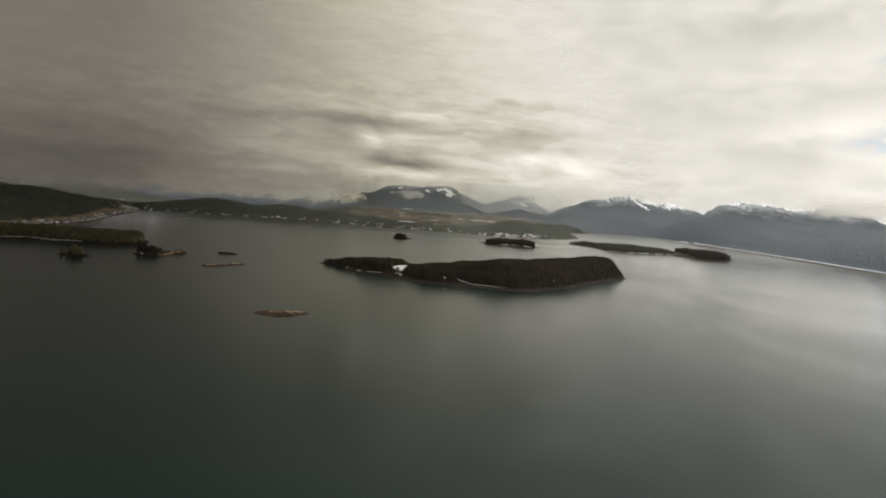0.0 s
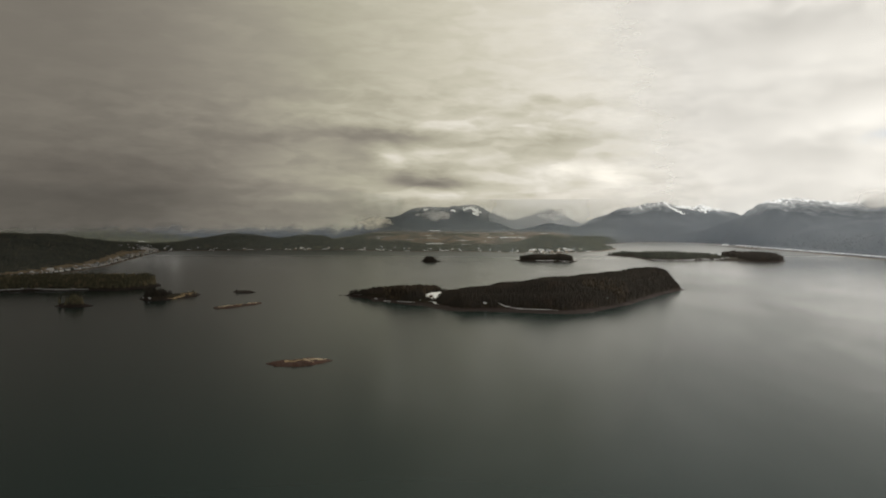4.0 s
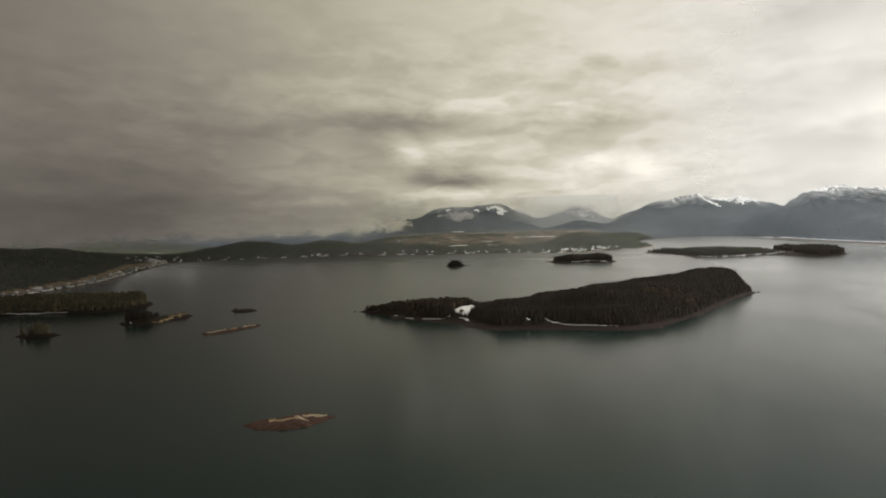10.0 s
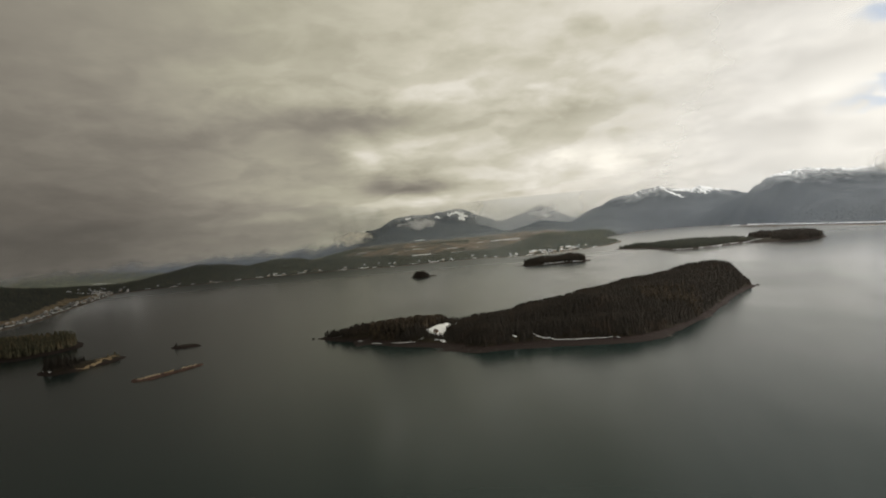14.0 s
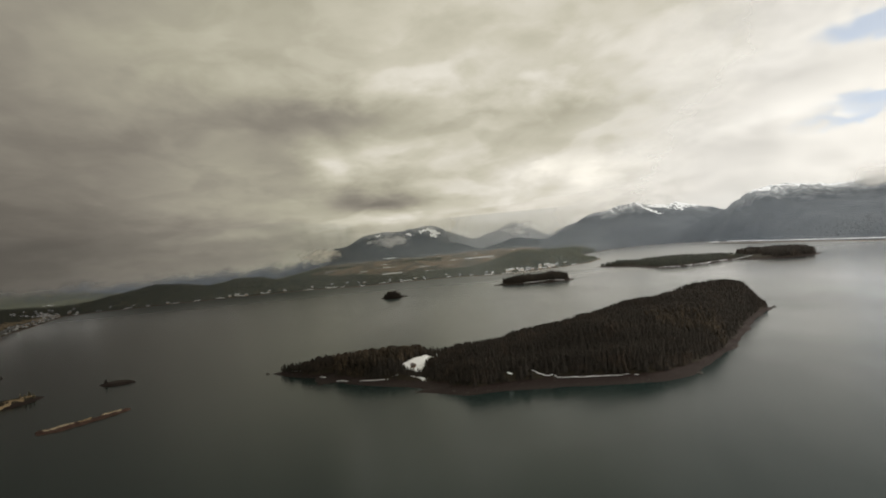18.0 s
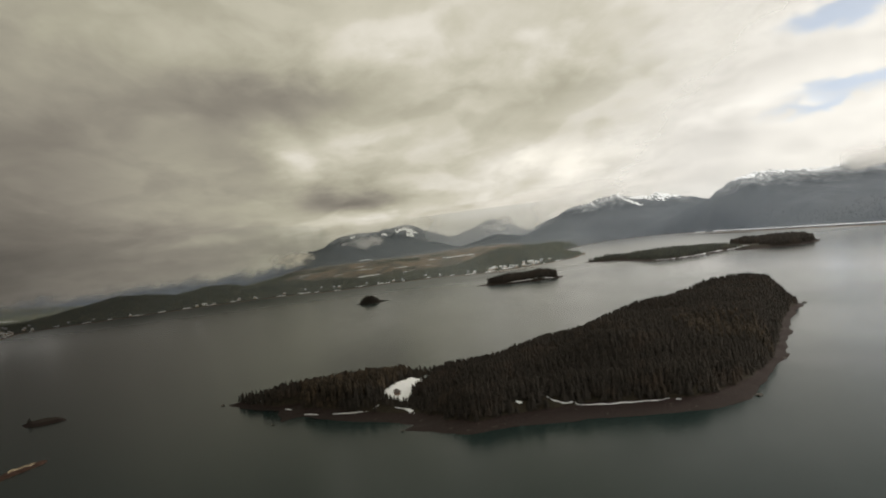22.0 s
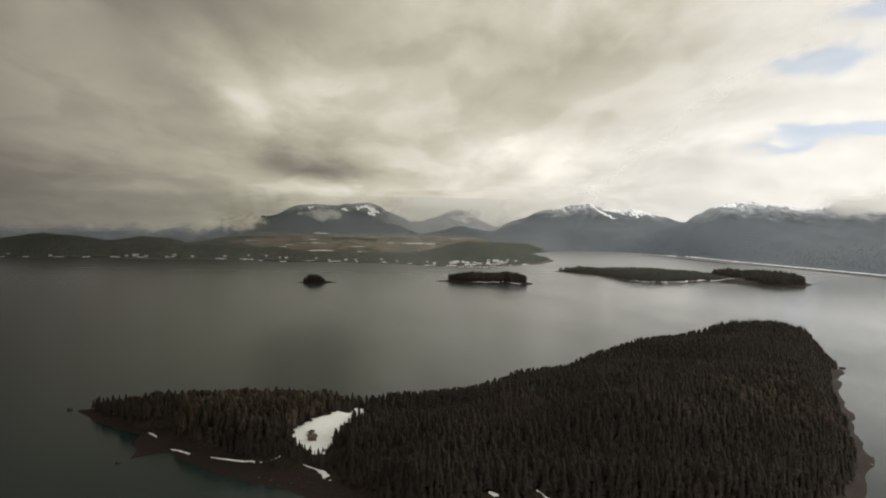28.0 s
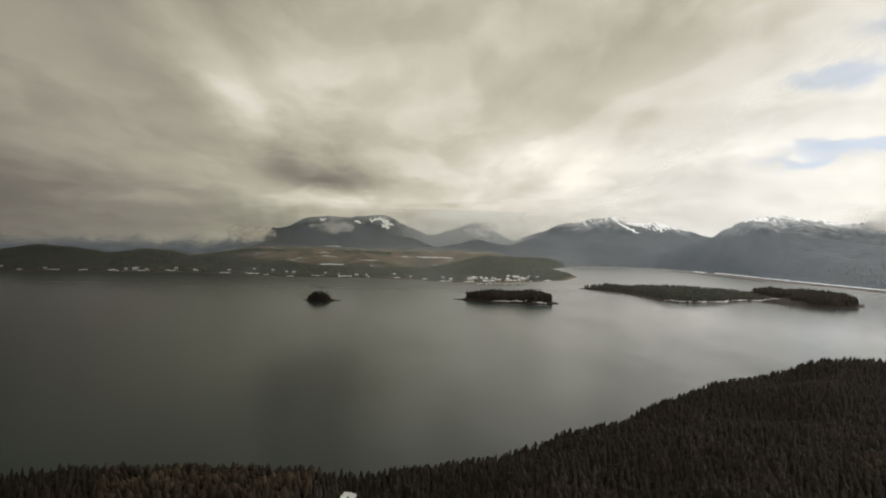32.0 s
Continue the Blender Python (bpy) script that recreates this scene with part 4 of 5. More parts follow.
H_G, B_G = isle("islet", [(-162, 2374), (-148, 2356), (-128, 2348), (-110, 2358), (-86, 2378), (-108, 2384), (-128, 2386), (-146, 2380)], 3, 7, "tiny rocky islet with a tuft of trees", 3, 3.0)
H_F, B_F = isle("island", [(-900, 1420), (-800, 1395), (-720, 1418), (-650, 1430), (-600, 1432), (-575, 1470), (-560, 1526), (-590, 1585), (-680, 1610), (-800, 1590), (-920, 1520)], 5, 9, "wooded island with tall sunlit-coloured spruces", 5, 4.0)
wood(H_F, B_F, 4.0, 10, 16, NEAR_KINDS, SUNLIT_SPRUCE, 53, "tall spruce wood in sunlit colours covering the island")
tagged(ribbon("snow_drift", [(-800, 1406), (-722, 1428), (-650, 1438)], 3.5, H_F, OLD_SNOW, None, "", 0.4, 5, 15, 0.1), "broken line of snow on the island beach", "snow", "island beach snow")
H_E, B_E = isle("islet", [(-584, 1200), (-562, 1182), (-540, 1188), (-530, 1206), (-548, 1222), (-572, 1224)], 3, 6, "small islet crowned with a few spruces", 2.5, 5.0)
H_D, B_D = isle("islet", [(-510, 1306), (-498, 1286), (-478, 1274), (-460, 1284), (-448, 1318), (-436, 1350), (-440, 1380), (-456, 1378), (-470, 1350), (-488, 1336), (-506, 1330)], 3, 6, "small islet with spruces and a straw-coloured spit", 2.5, 6.0)
H_C, B_C = isle("reef", [(-402, 1420), (-390, 1404), (-378, 1402), (-362, 1416), (-372, 1432), (-390, 1434)], 0.4, 5, "low brown reef with one small tree", 2, 7.0)
for height, bounds, n, lo, hi, label, group, limit in (
        (H_G, (-149, -110, 2354, 2382), 60, 9.5, 13, "dark spruce on a tiny islet", "spruces on the tiny islet", 1.7),
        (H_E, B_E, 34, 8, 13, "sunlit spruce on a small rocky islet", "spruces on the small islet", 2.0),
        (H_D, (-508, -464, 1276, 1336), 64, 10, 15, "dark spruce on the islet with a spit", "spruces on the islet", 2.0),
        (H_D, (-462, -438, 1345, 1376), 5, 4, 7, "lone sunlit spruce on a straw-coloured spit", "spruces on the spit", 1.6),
        (H_C, (-396, -386, 1412, 1424), 2, 4, 6, "single small spruce on a low reef", "spruces on the reef", 0.9)):
    made = tries = 0
    while made < n and tries < 4000:
        tries += 1
        x, y = rng.uniform(bounds[0], bounds[1]), rng.uniform(bounds[2], bounds[3])
        z = float(height(np.array([x]), np.array([y]))[0])
        if z > limit:
            dome = 1.15 - 0.55 * (math.hypot(x - (bounds[0] + bounds[1]) / 2, y - (bounds[2] + bounds[3]) / 2) / max(6, (bounds[1] - bounds[0]) / 2)) ** 2 if n > 40 else 1.0
            spruce(x, y, z, rng.uniform(lo, hi) * max(0.5, dome), int(rng.integers(5)), label, group)
            made += 1
tagged(ribbon("snow_drift", [(-503, 1308), (-494, 1294), (-480, 1283)], 2.2, H_D, SNOW, None, "", 0.4, 2, 16), "short line of snow at the foot of the islet", "snow", "islet snow")
tagged(ribbon("grass_bank", [(-458, 1296), (-453, 1330), (-446, 1362), (-447, 1374)], 6, H_D, GRASS, None, "", 0.4, 3, 17), "straw-coloured dry grass along the spit", "grass", "", "stuff")


def reef(outline, crest, label, seed):
    """A low reef: kelp-brown skirt, dark ledges and a pale dry crest, each a part."""
    ob = tagged(new("reef"), label, "reef", "reefs")
    xs, ys = [p[0] for p in outline], [p[1] for p in outline]

    def height(x, y):
        d = inside(x, y, outline) + wave(x, y, 9, seed, 3) * 2.2
        return np.where(d < 0, np.maximum(d * 0.3, -1.2), np.minimum(d * 0.36, 1.4 + 0.9 * wave(x, y, 8, seed + 2, 3)) + 0.6 * wave(x, y, 4, seed + 5, 3) * np.clip(d / 2, 0, 1))
    v, t = sheet(height, min(xs) - 6, max(xs) + 6, min(ys) - 6, max(ys) + 6, 1.0, -0.8)
    raw_part("kelp_skirt", v, t, WEED, ob, "reddish-brown kelp-covered rock", True)
    for k, line in enumerate(crest):
        ribbon("pale_ledge" if k % 2 == 0 else "grass_ledge", line, 3.0 if k % 2 == 0 else 3.4, height, STONE if k % 2 == 0 else GRASS, ob, "pale dry rock crest" if k % 2 == 0 else "straw-coloured dry grass", 0.7, 1.6, int(seed * 10) + k)
    r = np.random.default_rng(int(seed * 100))
    for k in range(16):
        x, y = r.uniform(min(xs), max(xs)), r.uniform(min(ys), max(ys))
        z = float(height(np.array([x]), np.array([y]))[0])
        if z > -0.1:
            b = new("boulder", BOULDERS[k % 4])
            b.parent = ob
            s_ = r.uniform(0.4, 1.1)
            b.matrix_basis = pose(x, y, z, 0, 0, r.uniform(0, 360)) @ Matrix.Diagonal((s_, s_, s_ * 0.7, 1))
    return ob


reef([(-182, 784), (-172, 774), (-160, 770), (-142, 778), (-131, 798), (-129, 803), (-137, 806), (-148, 811), (-158, 806), (-170, 797)], [[(-150, 801), (-142, 800), (-135, 800)], [(-168, 787), (-158, 788), (-152, 792)], [(-154, 796), (-148, 790), (-144, 786)]],
     "low kelp-brown reef with a pale grassy crest", 1.0)
reef([(-360, 1190), (-352, 1178), (-338, 1188), (-327, 1206), (-317, 1226), (-309, 1250), (-312, 1262), (-320, 1252), (-330, 1230), (-340, 1216), (-354, 1204)], [[(-352, 1188), (-342, 1198), (-336, 1207)], [(-335, 1210), (-328, 1222)], [(-324, 1230), (-315, 1250)]],
     "long thin kelp-brown reef with a pale crest", 2.0)
tagged(raw_part("mud_flat", *sheet(lambda x, y: np.where((d := inside(x, y, [(1125, 3250), (1150, 3400), (1150, 3700), (1110, 3930), (1060, 3960), (1100, 3800), (1105, 3500)])) < 0, -2, np.clip(d * 0.05, 0, 0.7)), 1050, 1170, 3240, 3970, 10, -1), DARK_STONE), "dark mud flat bared by the tide", "mud flat", "", "structure")

# ---------------------------------------------------------------- mainland woods
gx, gy, rng = scatter(-2000, 720, 1300, 4150, 7.0, 61)
gz = mainland(gx, gy)
built = (-inside(gx, gy, BAY) < 58) & (gx < -890) & (gy < 2900) & (gy > 1400)
for hx, hy, _ in HOUSE_SPOTS:
    built |= np.hypot(gx - hx, (gy - hy) * 0.6) < 9
ok = (gz > 3.1) & (gz < 130) & ~((np.abs(gx + 20) < 500 + 40 * wave(gx, gy, 90, 2.0, 2)) & (gy > 3600 + 40 * wave(gx, gy, 120, 5.0, 2)) & (wave(gx, gy, 130, 8.0, 3) < 0.42)) & ~built & (rng.random(len(gx)) < 0.9)
ok &= ~((gx < -1130) & (gx > -1330) & (gy > 2880) & (gy < 3130) & (rng.random(len(gx)) < 0.6))
for line in FIELDS:
    ok &= ~((gx > line[0][0] - 12) & (gx < line[1][0] + 12) & (np.abs(gy - (line[0][1] + line[1][1]) / 2) < 70))
grow("mainland_forest", np.stack([gx, gy, gz - 0.5], 1)[ok], (5 + 3.2 * rng.random(len(gx)))[ok], FAR_KINDS, HAZY_FAR_SPRUCE, 62, None, "mixed spruce forest over the low hills by the bay", "forest")
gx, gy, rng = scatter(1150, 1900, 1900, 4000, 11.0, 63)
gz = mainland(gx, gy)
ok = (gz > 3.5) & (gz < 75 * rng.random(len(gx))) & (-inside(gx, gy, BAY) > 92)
grow("slope_forest", np.stack([gx, gy, gz - 0.5], 1)[ok], (6 + 4 * rng.random(len(gx)))[ok], FAR_KINDS, HAZY_SLOPE_SPRUCE, 64, None, "haze-tinted forest on the lower mountain slope", "forest")

# snow gullies and fields high on the mountains
GULLIES = [([(1078, 4690), (1092, 4660), (1112, 4625), (1132, 4590), (1152, 4556)], 24), ([(-60, 4680), (-20, 4672), (20, 4668), (48, 4660)], 22), ([(-8, 4650), (30, 4644)], 16), ([(-130, 4670), (-100, 4662)], 12), ([(-285, 4672), (-262, 4664)], 12), ([(-240, 4390), (-180, 4385)], 10)]
r = np.random.default_rng(9)
for x in np.arange(1130, 1380, 17):
    x = x + r.uniform(-6, 6)
    fall = r.uniform(24, 74)
    GULLIES.append(([(x, 4690), (x + fall * 0.3, 4690 - fall * 0.5), (x + fall * 0.62, 4690 - fall)], r.uniform(9, 18)))
for x in np.arange(1330, 1900, 17):
    x = x + r.uniform(-9, 9)
    fall = r.uniform(14, 48)
    GULLIES.append(([(x, 3896), (x + fall * 0.2, 3896 - fall * 0.5), (x + r.uniform(-0.2, 0.5) * fall, 3896 - fall)], r.uniform(7, 15)))
for k, (line, width) in enumerate(GULLIES):
    tagged(ribbon("snow_gully", line, width, mainland, SNOW, None, "", 2.0, 9.0, 500 + k), "white snow lying in a mountain gully", "snow", "mountain snow")


# ---------------------------------------------------------------- cloud deck
DECK_VIEW = (-50.0, 150.0, 117.0)   # point by the camera path; the cloud pattern is laid out from it to fit the camera's view
DECK_HEAPS = [  # bearing, rise, breadth, depth in degrees, brighter (+) or darker (-) put in as thinner or thicker cloud, slant
    (-21.9, 2.04, 14.4, 3.20, -0.07, 0.000),
    (0.3, 6.93, 3.2, 0.63, 0.14, 0.000),
    (-3.7, 5.95, 4.8, 0.72, -0.22, 0.000),
    (7.2, 5.68, 4.4, 0.61, -0.16, 0.015),
    (10.6, 5.95, 2.6, 0.50, -0.13, 0.025),
    (-4.8, 4.59, 1.1, 0.99, 0.22, 0.000),
    (-1.7, 4.78, 1.8, 0.45, 0.19, 0.000),
    (-1.8, 2.56, 2.6, 0.75, -0.30, 0.000),
    (-4.1, 3.23, 1.5, 0.69, -0.12, 0.000),
    (-13.3, 3.47, 2.8, 0.68, 0.08, 0.000),
    (-10.9, 1.60, 4.6, 0.40, 0.04, 0.000),
    (6.8, 3.37, 1.9, 0.55, 0.22, 0.000),
    (10.6, 2.96, 1.5, 0.59, 0.18, 0.000),
    (13.4, 3.47, 2.7, 0.56, 0.22, 0.000),
    (15.8, 4.44, 2.6, 0.51, -0.14, 0.032),
    (19.3, 4.14, 2.7, 0.61, 0.14, 0.000),
    (9.2, 8.29, 4.9, 0.59, -0.11, 0.017),
    (-2.7, 1.81, 3.6, 0.45, 0.30, 0.024),
    (3.4, 2.86, 2.2, 0.58, 0.08, 0.000),
    (9.3, 4.63, 4.1, 0.54, -0.12, 0.024),
    (-7.7, 7.85, 4.2, 0.73, 0.04, 0.000),
    (15.6, 5.88, 3.9, 0.47, 0.08, 0.042),
    (19.2, 6.15, 3.2, 0.42, -0.14, 0.031),
    (24.7, 2.58, 4.6, 1.00, 0.14, 0.000),
    (-7.2, 4.75, 1.7, 0.69, -0.07, 0.000),
    (-14.0, 5.62, 3.6, 0.67, -0.05, 0.000),
    (7.4, 1.63, 5.7, 0.59, 0.06, 0.000)]


def deck_matter():
    """The broken stratus over the bay: light from above soaks through, less where the cloud is thick."""
    m, n = material("stratus")
    ray = n.vmath("NORMALIZE", n.vmath("SUBTRACT", spot(n), DECK_VIEW))
    rx, ry, rz = n.add("ShaderNodeSeparateXYZ", {0: ray}).outputs
    bear = n.math("MULTIPLY", n.math("ARCTAN2", rx, ry), 57.296)
    high = n.math("MULTIPLY", n.math("ARCSINE", rz), 57.296)
    grain = n.vmath("MULTIPLY", ray, (11.0, 11.0, 32.0))
    ruffle = n.noise(grain, 1.0, 5.0, 0.55, 0.3)
    swirl = n.noise(n.vmath("ADD", grain, (31.0, 7.0, 3.0)), 1.0, 5.0, 0.55, 0.3)
    puff = n.noise(n.vmath("MULTIPLY", ray, (26.0, 26.0, 84.0)), 1.0, 6.0, 0.55, 0.2)
    curl = n.math("SUBTRACT", 1.0, n.math("ABSOLUTE", n.math("MULTIPLY_ADD", n.noise(n.vmath("MULTIPLY", ray, (19.0, 19.0, 60.0)), 1.0, 4.0, 0.5, 0.5), 4.0, -2.0)))
    az = n.math("ADD", bear, n.math("MULTIPLY", n.math("SUBTRACT", ruffle, 0.5), 3.4))
    el = n.math("ADD", high, n.math("MULTIPLY", n.math("SUBTRACT", swirl, 0.5), 1.2))
    el = n.math("ADD", el, n.math("MULTIPLY", n.math("SUBTRACT", puff, 0.5), 0.8))

    def lobe(total, at_az, at_el, wide, tall, amount, tilt=0.0):
        a = n.math("MULTIPLY_ADD", az, 1 / wide, -at_az / wide)
        e = n.math("MULTIPLY_ADD", el, 1 / tall, -at_el / tall)
        if tilt:
            e = n.math("MULTIPLY_ADD", a, -tilt * wide / tall, e)
        q = n.math("ADD", n.math("MULTIPLY", a, a), n.math("MULTIPLY", e, e))
        return n.math("MULTIPLY_ADD", n.math("EXPONENT", n.math("MULTIPLY", q, -1.0)), amount, total)

    thin = n.math("MULTIPLY_ADD", n.step(az, -27.0, 27.0), 0.685, 0.18)
    for spec in DECK_HEAPS:
        thin = lobe(thin, *spec)
    ripple = n.math("ADD", n.math("MULTIPLY", n.math("SUBTRACT", puff, 0.5), 0.52), n.math("MULTIPLY", n.math("SUBTRACT", curl, 0.45), 0.10))
    heap = n.step(n.noise(n.vmath("ADD", n.vmath("MULTIPLY", ray, (15.0, 15.0, 50.0)), (3.0, 8.0, 1.0)), 1.0, 5.0, 0.5, 0.4), 0.44, 0.60)
    ripple = n.math("ADD", ripple, n.math("MULTIPLY", n.math("SUBTRACT", heap, 0.5), 0.17))
    low = n.step(high, 12.0, 7.0)
    ripple = n.math("MULTIPLY", ripple, n.math("MULTIPLY_ADD", low, 0.55, 0.4))
    thin = n.math("MULTIPLY", thin, n.math("ADD", 1.0, n.math("MULTIPLY", ripple, n.math("MULTIPLY_ADD", n.step(az, -30.0, 4.0), 0.5, 0.5))))
    # unseen part behind and overhead: an even sheet, thinned to brighten the land
    behind = n.step(n.math("ABSOLUTE", bear), 48.0, 95.0)
    even = n.math("MAXIMUM", behind, n.math("MULTIPLY", n.step(high, 26.0, 52.0), 0.85))
    thin = n.math("ADD", n.math("MULTIPLY", thin, n.math("SUBTRACT", 1.0, even)), n.math("MULTIPLY", even, n.math("MULTIPLY_ADD", puff, 0.3, 0.62)))
    thin = n.math("MAXIMUM", thin, 0.05)
    tone = n.ramp(n.step(thin, 0.08, 0.80), [(0.0, (1.0, 0.94, 0.87)), (0.4, (1.0, 0.985, 0.83)), (0.75, (1.0, 0.985, 0.87)), (1.0, (1.0, 0.99, 0.95))])
    c = n.vmath("SCALE", tone)
    n.plug(n.math("MINIMUM", n.math("MULTIPLY", thin, DECK_GAIN), 0.96), c.node.inputs["Scale"])
    cover = n.math("MULTIPLY_ADD", n.step(n.math("ADD", az, n.math("MULTIPLY", n.math("SUBTRACT", puff, 0.5), 7.0)), 7.0, 19.0), -0.92, 1.0)
    # the rain-laden side frays out above the hills
    z = n.add("ShaderNodeSeparateXYZ", {0: spot(n)}).outputs[2]
    shred = n.noise(spot(n), 1 / 120, 5.0, 0.6, 0.3)
    frayed = n.step(n.math("ADD", z, n.math("MULTIPLY", n.math("SUBTRACT", shred, 0.5), 80.0)), 46.0, 100.0)
    far_wall = n.step(n.add("ShaderNodeSeparateXYZ", {0: spot(n)}).outputs[1], 4700.0, 4800.0)
    cover = n.math("MULTIPLY", cover, n.math("MAXIMUM", frayed, far_wall))
    body = n.add("ShaderNodeBsdfTranslucent", {0: c}).outputs[0]
    full = n.add("ShaderNodeMixShader", {0: cover, 1: n.add("ShaderNodeBsdfTransparent").outputs[0], 2: body})
    n.add("ShaderNodeOutputMaterial", {0: full.outputs[0]})
    return m


DECK_GAIN = 0.78


def cloud_deck():
    """The uneven underside of the stratus; behind the far range it is bent down to the ground to close the camera's
    view.
    """
    def steps(lo, a, b, hi, fine, coarse):
        return np.concatenate([np.arange(lo, a, coarse), np.arange(a, b, fine), np.arange(b, hi + 1, coarse)])
    xs = steps(-9000, -2400, 2400, 9000, 40, 300)
    ys = np.concatenate([np.arange(-5000, 0, 250), np.arange(0, 4880, 32), [4890, 4910, 4918, 4922]])
    gx, gy = np.meshgrid(xs, ys)
    gz = 250 + np.clip(gx * 0.06, 0, 60) + 5 * wave(gx, gy, 330, 2.0, 2)
    # to the west it sinks into rain in front of the mountains
    brink = np.interp(gx, [-2600, -1950, -1600, -1250, -900, -700, -600, -520, -450], [1500, 2250, 3000, 3560, 3840, 3990, 4200, 4650, 5300])
    sink = np.clip((gy - brink + 420) / 560, 0, 1)
    gz = gz - 236 * sink * sink * (3 - 2 * sink)
    gz = np.where((gy > 4885) & (gx > -465), np.interp(gy, [4885, 4890, 4910, 4918, 4922], [240, 225, 150, 60, -20]), gz)
    idx = np.arange(gx.size).reshape(gx.shape)
    a, b, c, d = idx[:-1, :-1].ravel(), idx[:-1, 1:].ravel(), idx[1:, 1:].ravel(), idx[1:, :-1].ravel()
    tris = np.concatenate([np.stack([a, c, b], 1), np.stack([a, d, c], 1)])
    ob = raw_part("cloud_deck", np.stack([gx.ravel(), gy.ravel(), gz.ravel()], 1), tris, deck_matter(), None, "", True)
    return tagged(ob, "broken grey and cream stratus cloud over the bay", "cloud", "", "structure")


cloud_deck()


# ---------------------------------------------------------------- low cloud, and sheets added for haze
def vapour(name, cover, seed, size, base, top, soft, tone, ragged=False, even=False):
    """Thin cloud or a haze sheet: lets light through, thicker where its noise is high, fading at its lower and upper
    edge.
    """
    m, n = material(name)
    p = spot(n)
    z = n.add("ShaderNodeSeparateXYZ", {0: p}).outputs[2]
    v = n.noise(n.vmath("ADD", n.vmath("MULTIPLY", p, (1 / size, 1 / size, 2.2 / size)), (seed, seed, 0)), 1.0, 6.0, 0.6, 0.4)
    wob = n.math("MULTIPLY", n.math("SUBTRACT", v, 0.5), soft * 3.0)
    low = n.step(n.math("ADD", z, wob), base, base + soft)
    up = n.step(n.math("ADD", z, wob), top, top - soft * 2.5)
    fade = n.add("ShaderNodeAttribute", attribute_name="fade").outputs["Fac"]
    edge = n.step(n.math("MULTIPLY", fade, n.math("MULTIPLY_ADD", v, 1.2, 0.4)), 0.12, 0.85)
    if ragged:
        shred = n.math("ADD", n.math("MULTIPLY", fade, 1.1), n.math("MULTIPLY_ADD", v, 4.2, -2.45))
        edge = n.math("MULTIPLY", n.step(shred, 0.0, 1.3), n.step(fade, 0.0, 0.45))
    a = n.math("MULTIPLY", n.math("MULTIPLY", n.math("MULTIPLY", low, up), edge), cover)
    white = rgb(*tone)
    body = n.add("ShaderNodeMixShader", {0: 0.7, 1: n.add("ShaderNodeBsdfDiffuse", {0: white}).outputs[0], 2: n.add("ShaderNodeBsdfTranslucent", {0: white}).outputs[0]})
    if even:  # haze sheets take one fixed normal, turned to the bright side of the sky
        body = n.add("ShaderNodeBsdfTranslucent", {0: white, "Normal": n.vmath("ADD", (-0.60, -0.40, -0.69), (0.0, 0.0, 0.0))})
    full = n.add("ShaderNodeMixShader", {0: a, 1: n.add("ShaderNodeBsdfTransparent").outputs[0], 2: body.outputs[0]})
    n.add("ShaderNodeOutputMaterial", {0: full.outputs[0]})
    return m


def curtain(name, line, z0, z1, mat, label, ends=120.0, billow=22.0, puffy=False):
    """A long drape of cloud or haze standing over a line, billowing a little; fade runs from 0 at its ends to 1."""
    at, total = along(line)
    n, rows = max(14, int(total / 40)), 11
    verts, tris, fade = [], [], []
    for i in range(n + 1):
        s = total * i / n
        x, y, a = at(s)
        for j in range(rows):
            z = z0 + (z1 - z0) * j / (rows - 1)
            b = billow * noise.noise(Vector((s * 0.008, z * 0.012, 3.0)))
            verts.append((x - math.sin(a) * b, y + math.cos(a) * b, z))
            u, v = 2 * i / n - 1, 2 * j / (rows - 1) - 1
            fade.append(max(0.0, 1 - u * u - v * v) if puffy else min(1.0, s / ends, (total - s) / ends))
    for i in range(n):
        for j in range(rows - 1):
            q = i * rows + j
            tris += [(q, q + rows, q + rows + 1), (q, q + rows + 1, q + 1)]
    ob = raw_part(name, verts, tris, mat, None, "", True)
    ob.data.attributes.new("fade", "FLOAT", "POINT").data.foreach_set("value", fade)
    return tagged(ob, label, "cloud", "", "structure")


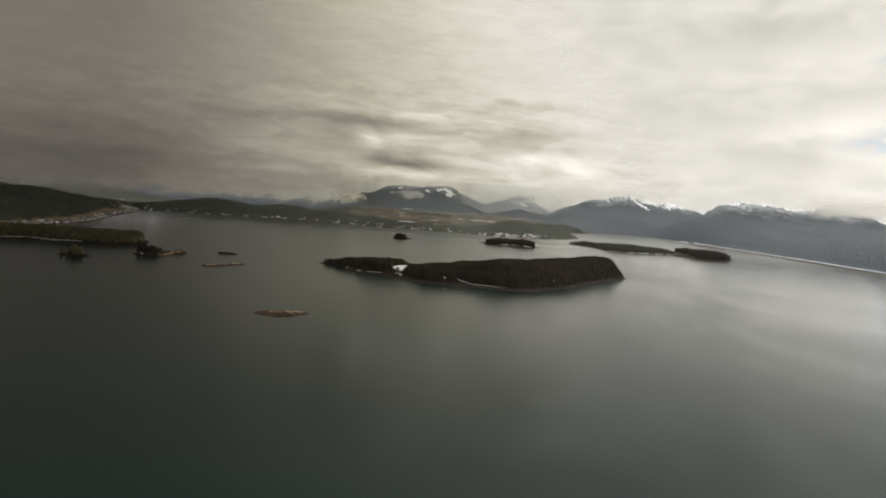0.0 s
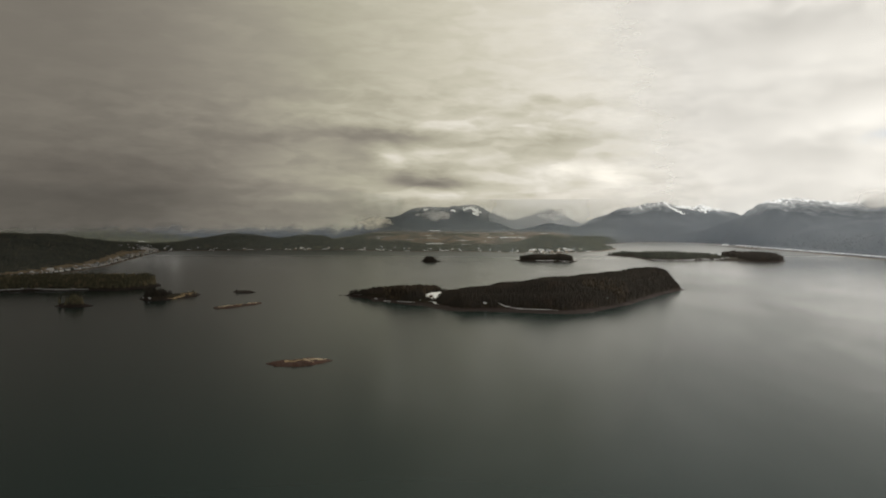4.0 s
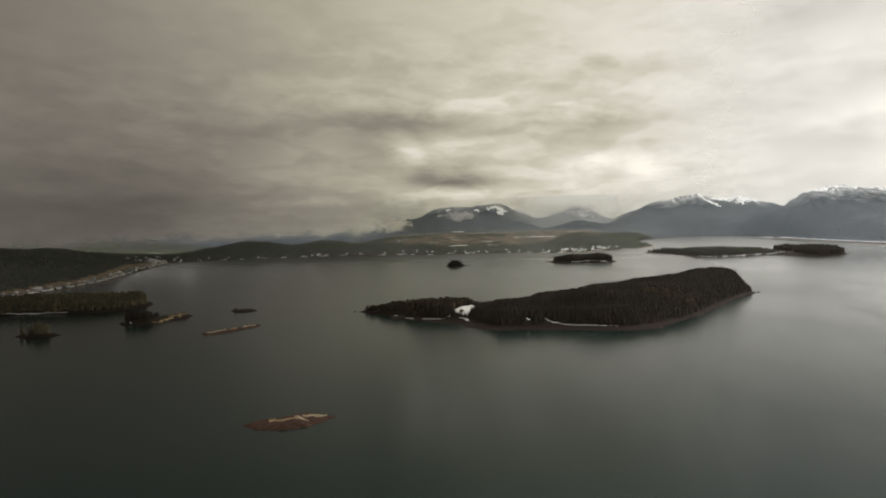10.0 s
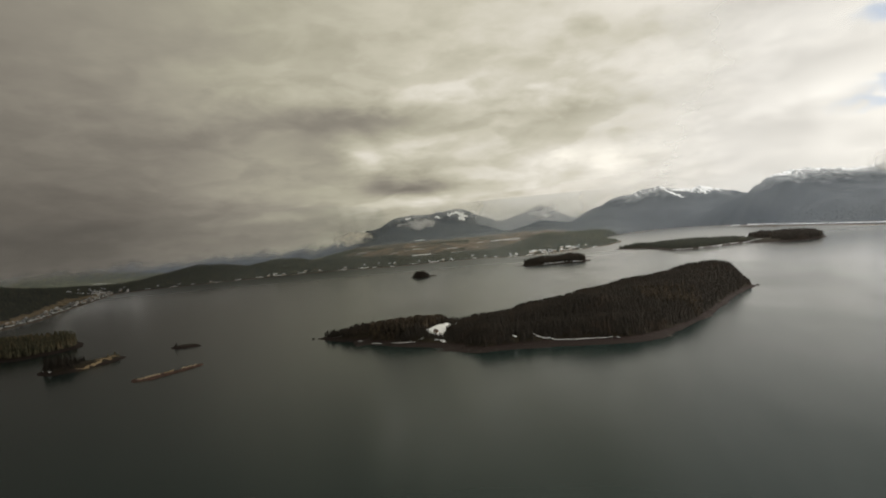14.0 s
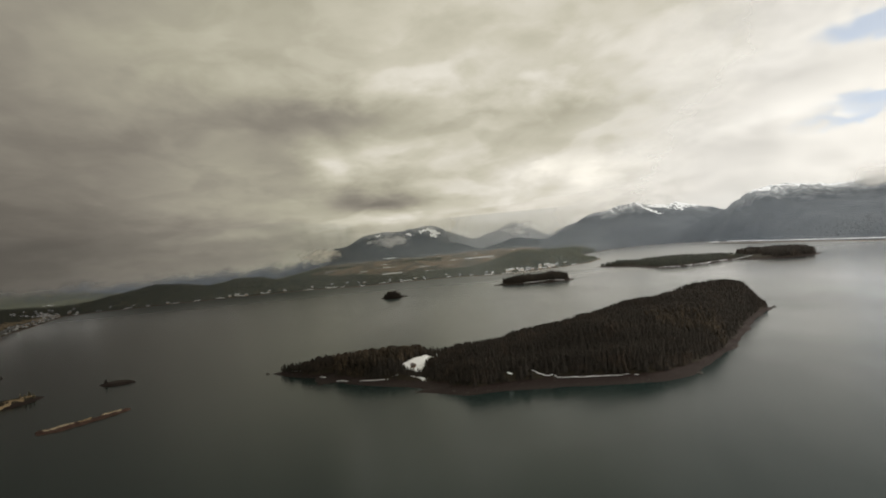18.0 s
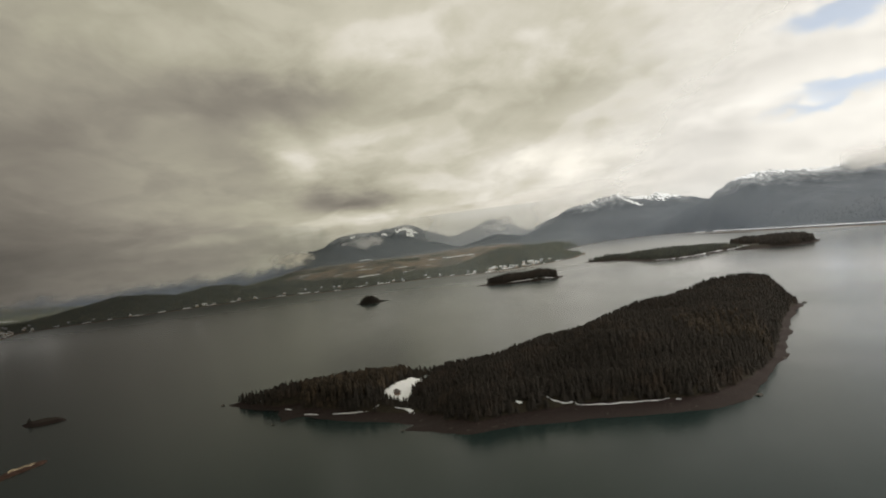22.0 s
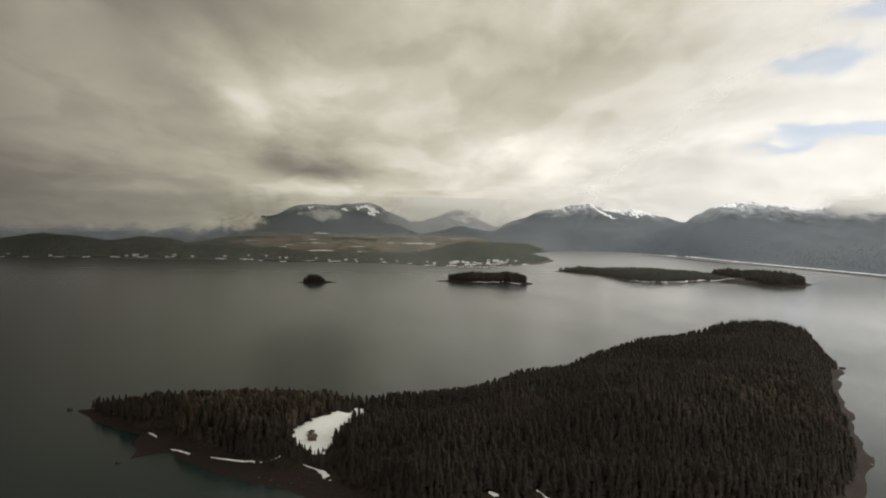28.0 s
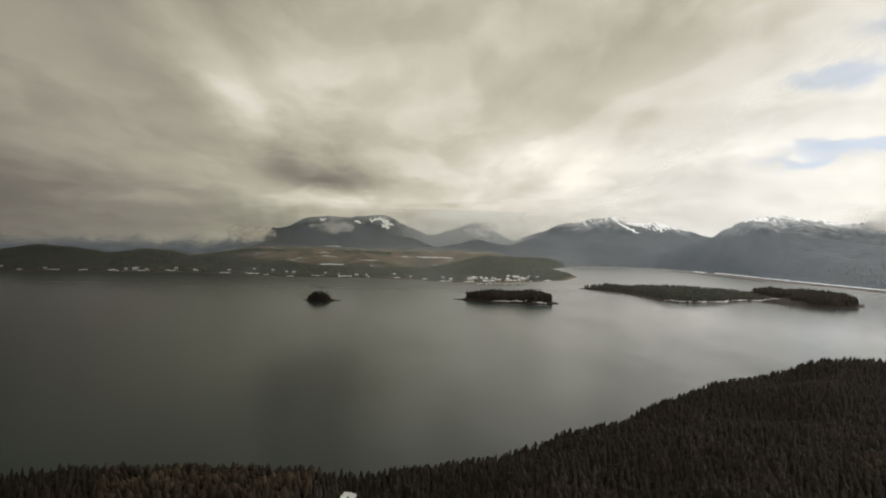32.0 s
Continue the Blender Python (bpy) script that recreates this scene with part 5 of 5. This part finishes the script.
curtain("cloud_wisp", [(-640, 4060), (-520, 4080), (-380, 4085)], 58, 148, vapour("pale_wisp", 1.0, 8.0, 110, -900, 900, 2, (1.0, 0.97, 0.90), True), "pale wisp of cloud against the mountain foot", puffy=True)
curtain("cloud_wisp", [(-980, 4000), (-800, 4040), (-600, 4060)], 62, 160, vapour("grey_wisp", 0.8, 5.0, 120, -900, 900, 2, (0.95, 0.91, 0.86), True), "grey shred of cloud over the wooded hills", puffy=True)
curtain("cloud_wisp", [(-340, 4330), (-200, 4345), (-50, 4340)], 92, 172, vapour("pale_wisp_high", 0.85, 11.0, 110, -900, 900, 2, (0.72, 0.72, 0.72), True), "pale wisp of cloud drifting before the mountain", puffy=True)
curtain("cloud_wisp", [(330, 4560), (430, 4580), (560, 4570)], 90, 190, vapour("pale_peak_wisp", 0.9, 17.0, 130, -900, 900, 2, (0.85, 0.86, 0.87), True), "thin pale cloud round a far snowy peak", puffy=True)
curtain("cloud_wisp", [(1560, 3720), (1800, 3660), (2050, 3560), (2300, 3400)], 120, 290, vapour("ridge_cloud", 0.75, 14.0, 200, 165, 275, 25, (0.80, 0.79, 0.77)), "pale cloud hugging the mountain ridge", 260)
# three upright sheets added to stand in for the haze of distance
curtain("mist", [(-120, 4610), (120, 4600), (380, 4600), (640, 4600), (860, 4600)], 10, 230, vapour("valley_haze", 0.42, 9.0, 220, -260, 400, 60, (0.86, 0.90, 0.95), False, True), "pale sheet added for haze at the head of the valley", 420, 4)
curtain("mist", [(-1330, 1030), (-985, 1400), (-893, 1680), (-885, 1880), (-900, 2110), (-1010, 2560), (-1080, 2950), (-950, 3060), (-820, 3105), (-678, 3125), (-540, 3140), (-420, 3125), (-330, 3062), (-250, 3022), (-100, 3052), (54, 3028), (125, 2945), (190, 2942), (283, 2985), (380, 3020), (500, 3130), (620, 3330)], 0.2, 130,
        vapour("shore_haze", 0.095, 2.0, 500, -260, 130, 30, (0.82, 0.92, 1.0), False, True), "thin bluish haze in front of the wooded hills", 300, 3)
curtain("mist", [(1300, 1500), (1262, 2100), (1244, 2700), (1212, 3250), (1192, 3480), (1160, 3680), (1110, 3830), (1030, 3950), (920, 4040), (800, 4100), (650, 4145), (400, 4200), (150, 4215), (-150, 4215), (-420, 4200), (-700, 4150)], 0.2, 260, vapour("slope_haze", 0.12, 5.0, 700, -260, 250, 60, (0.78, 0.88, 1.0), False, True), "thin bluish sheet added for haze before the mountain slopes", 500, 4)
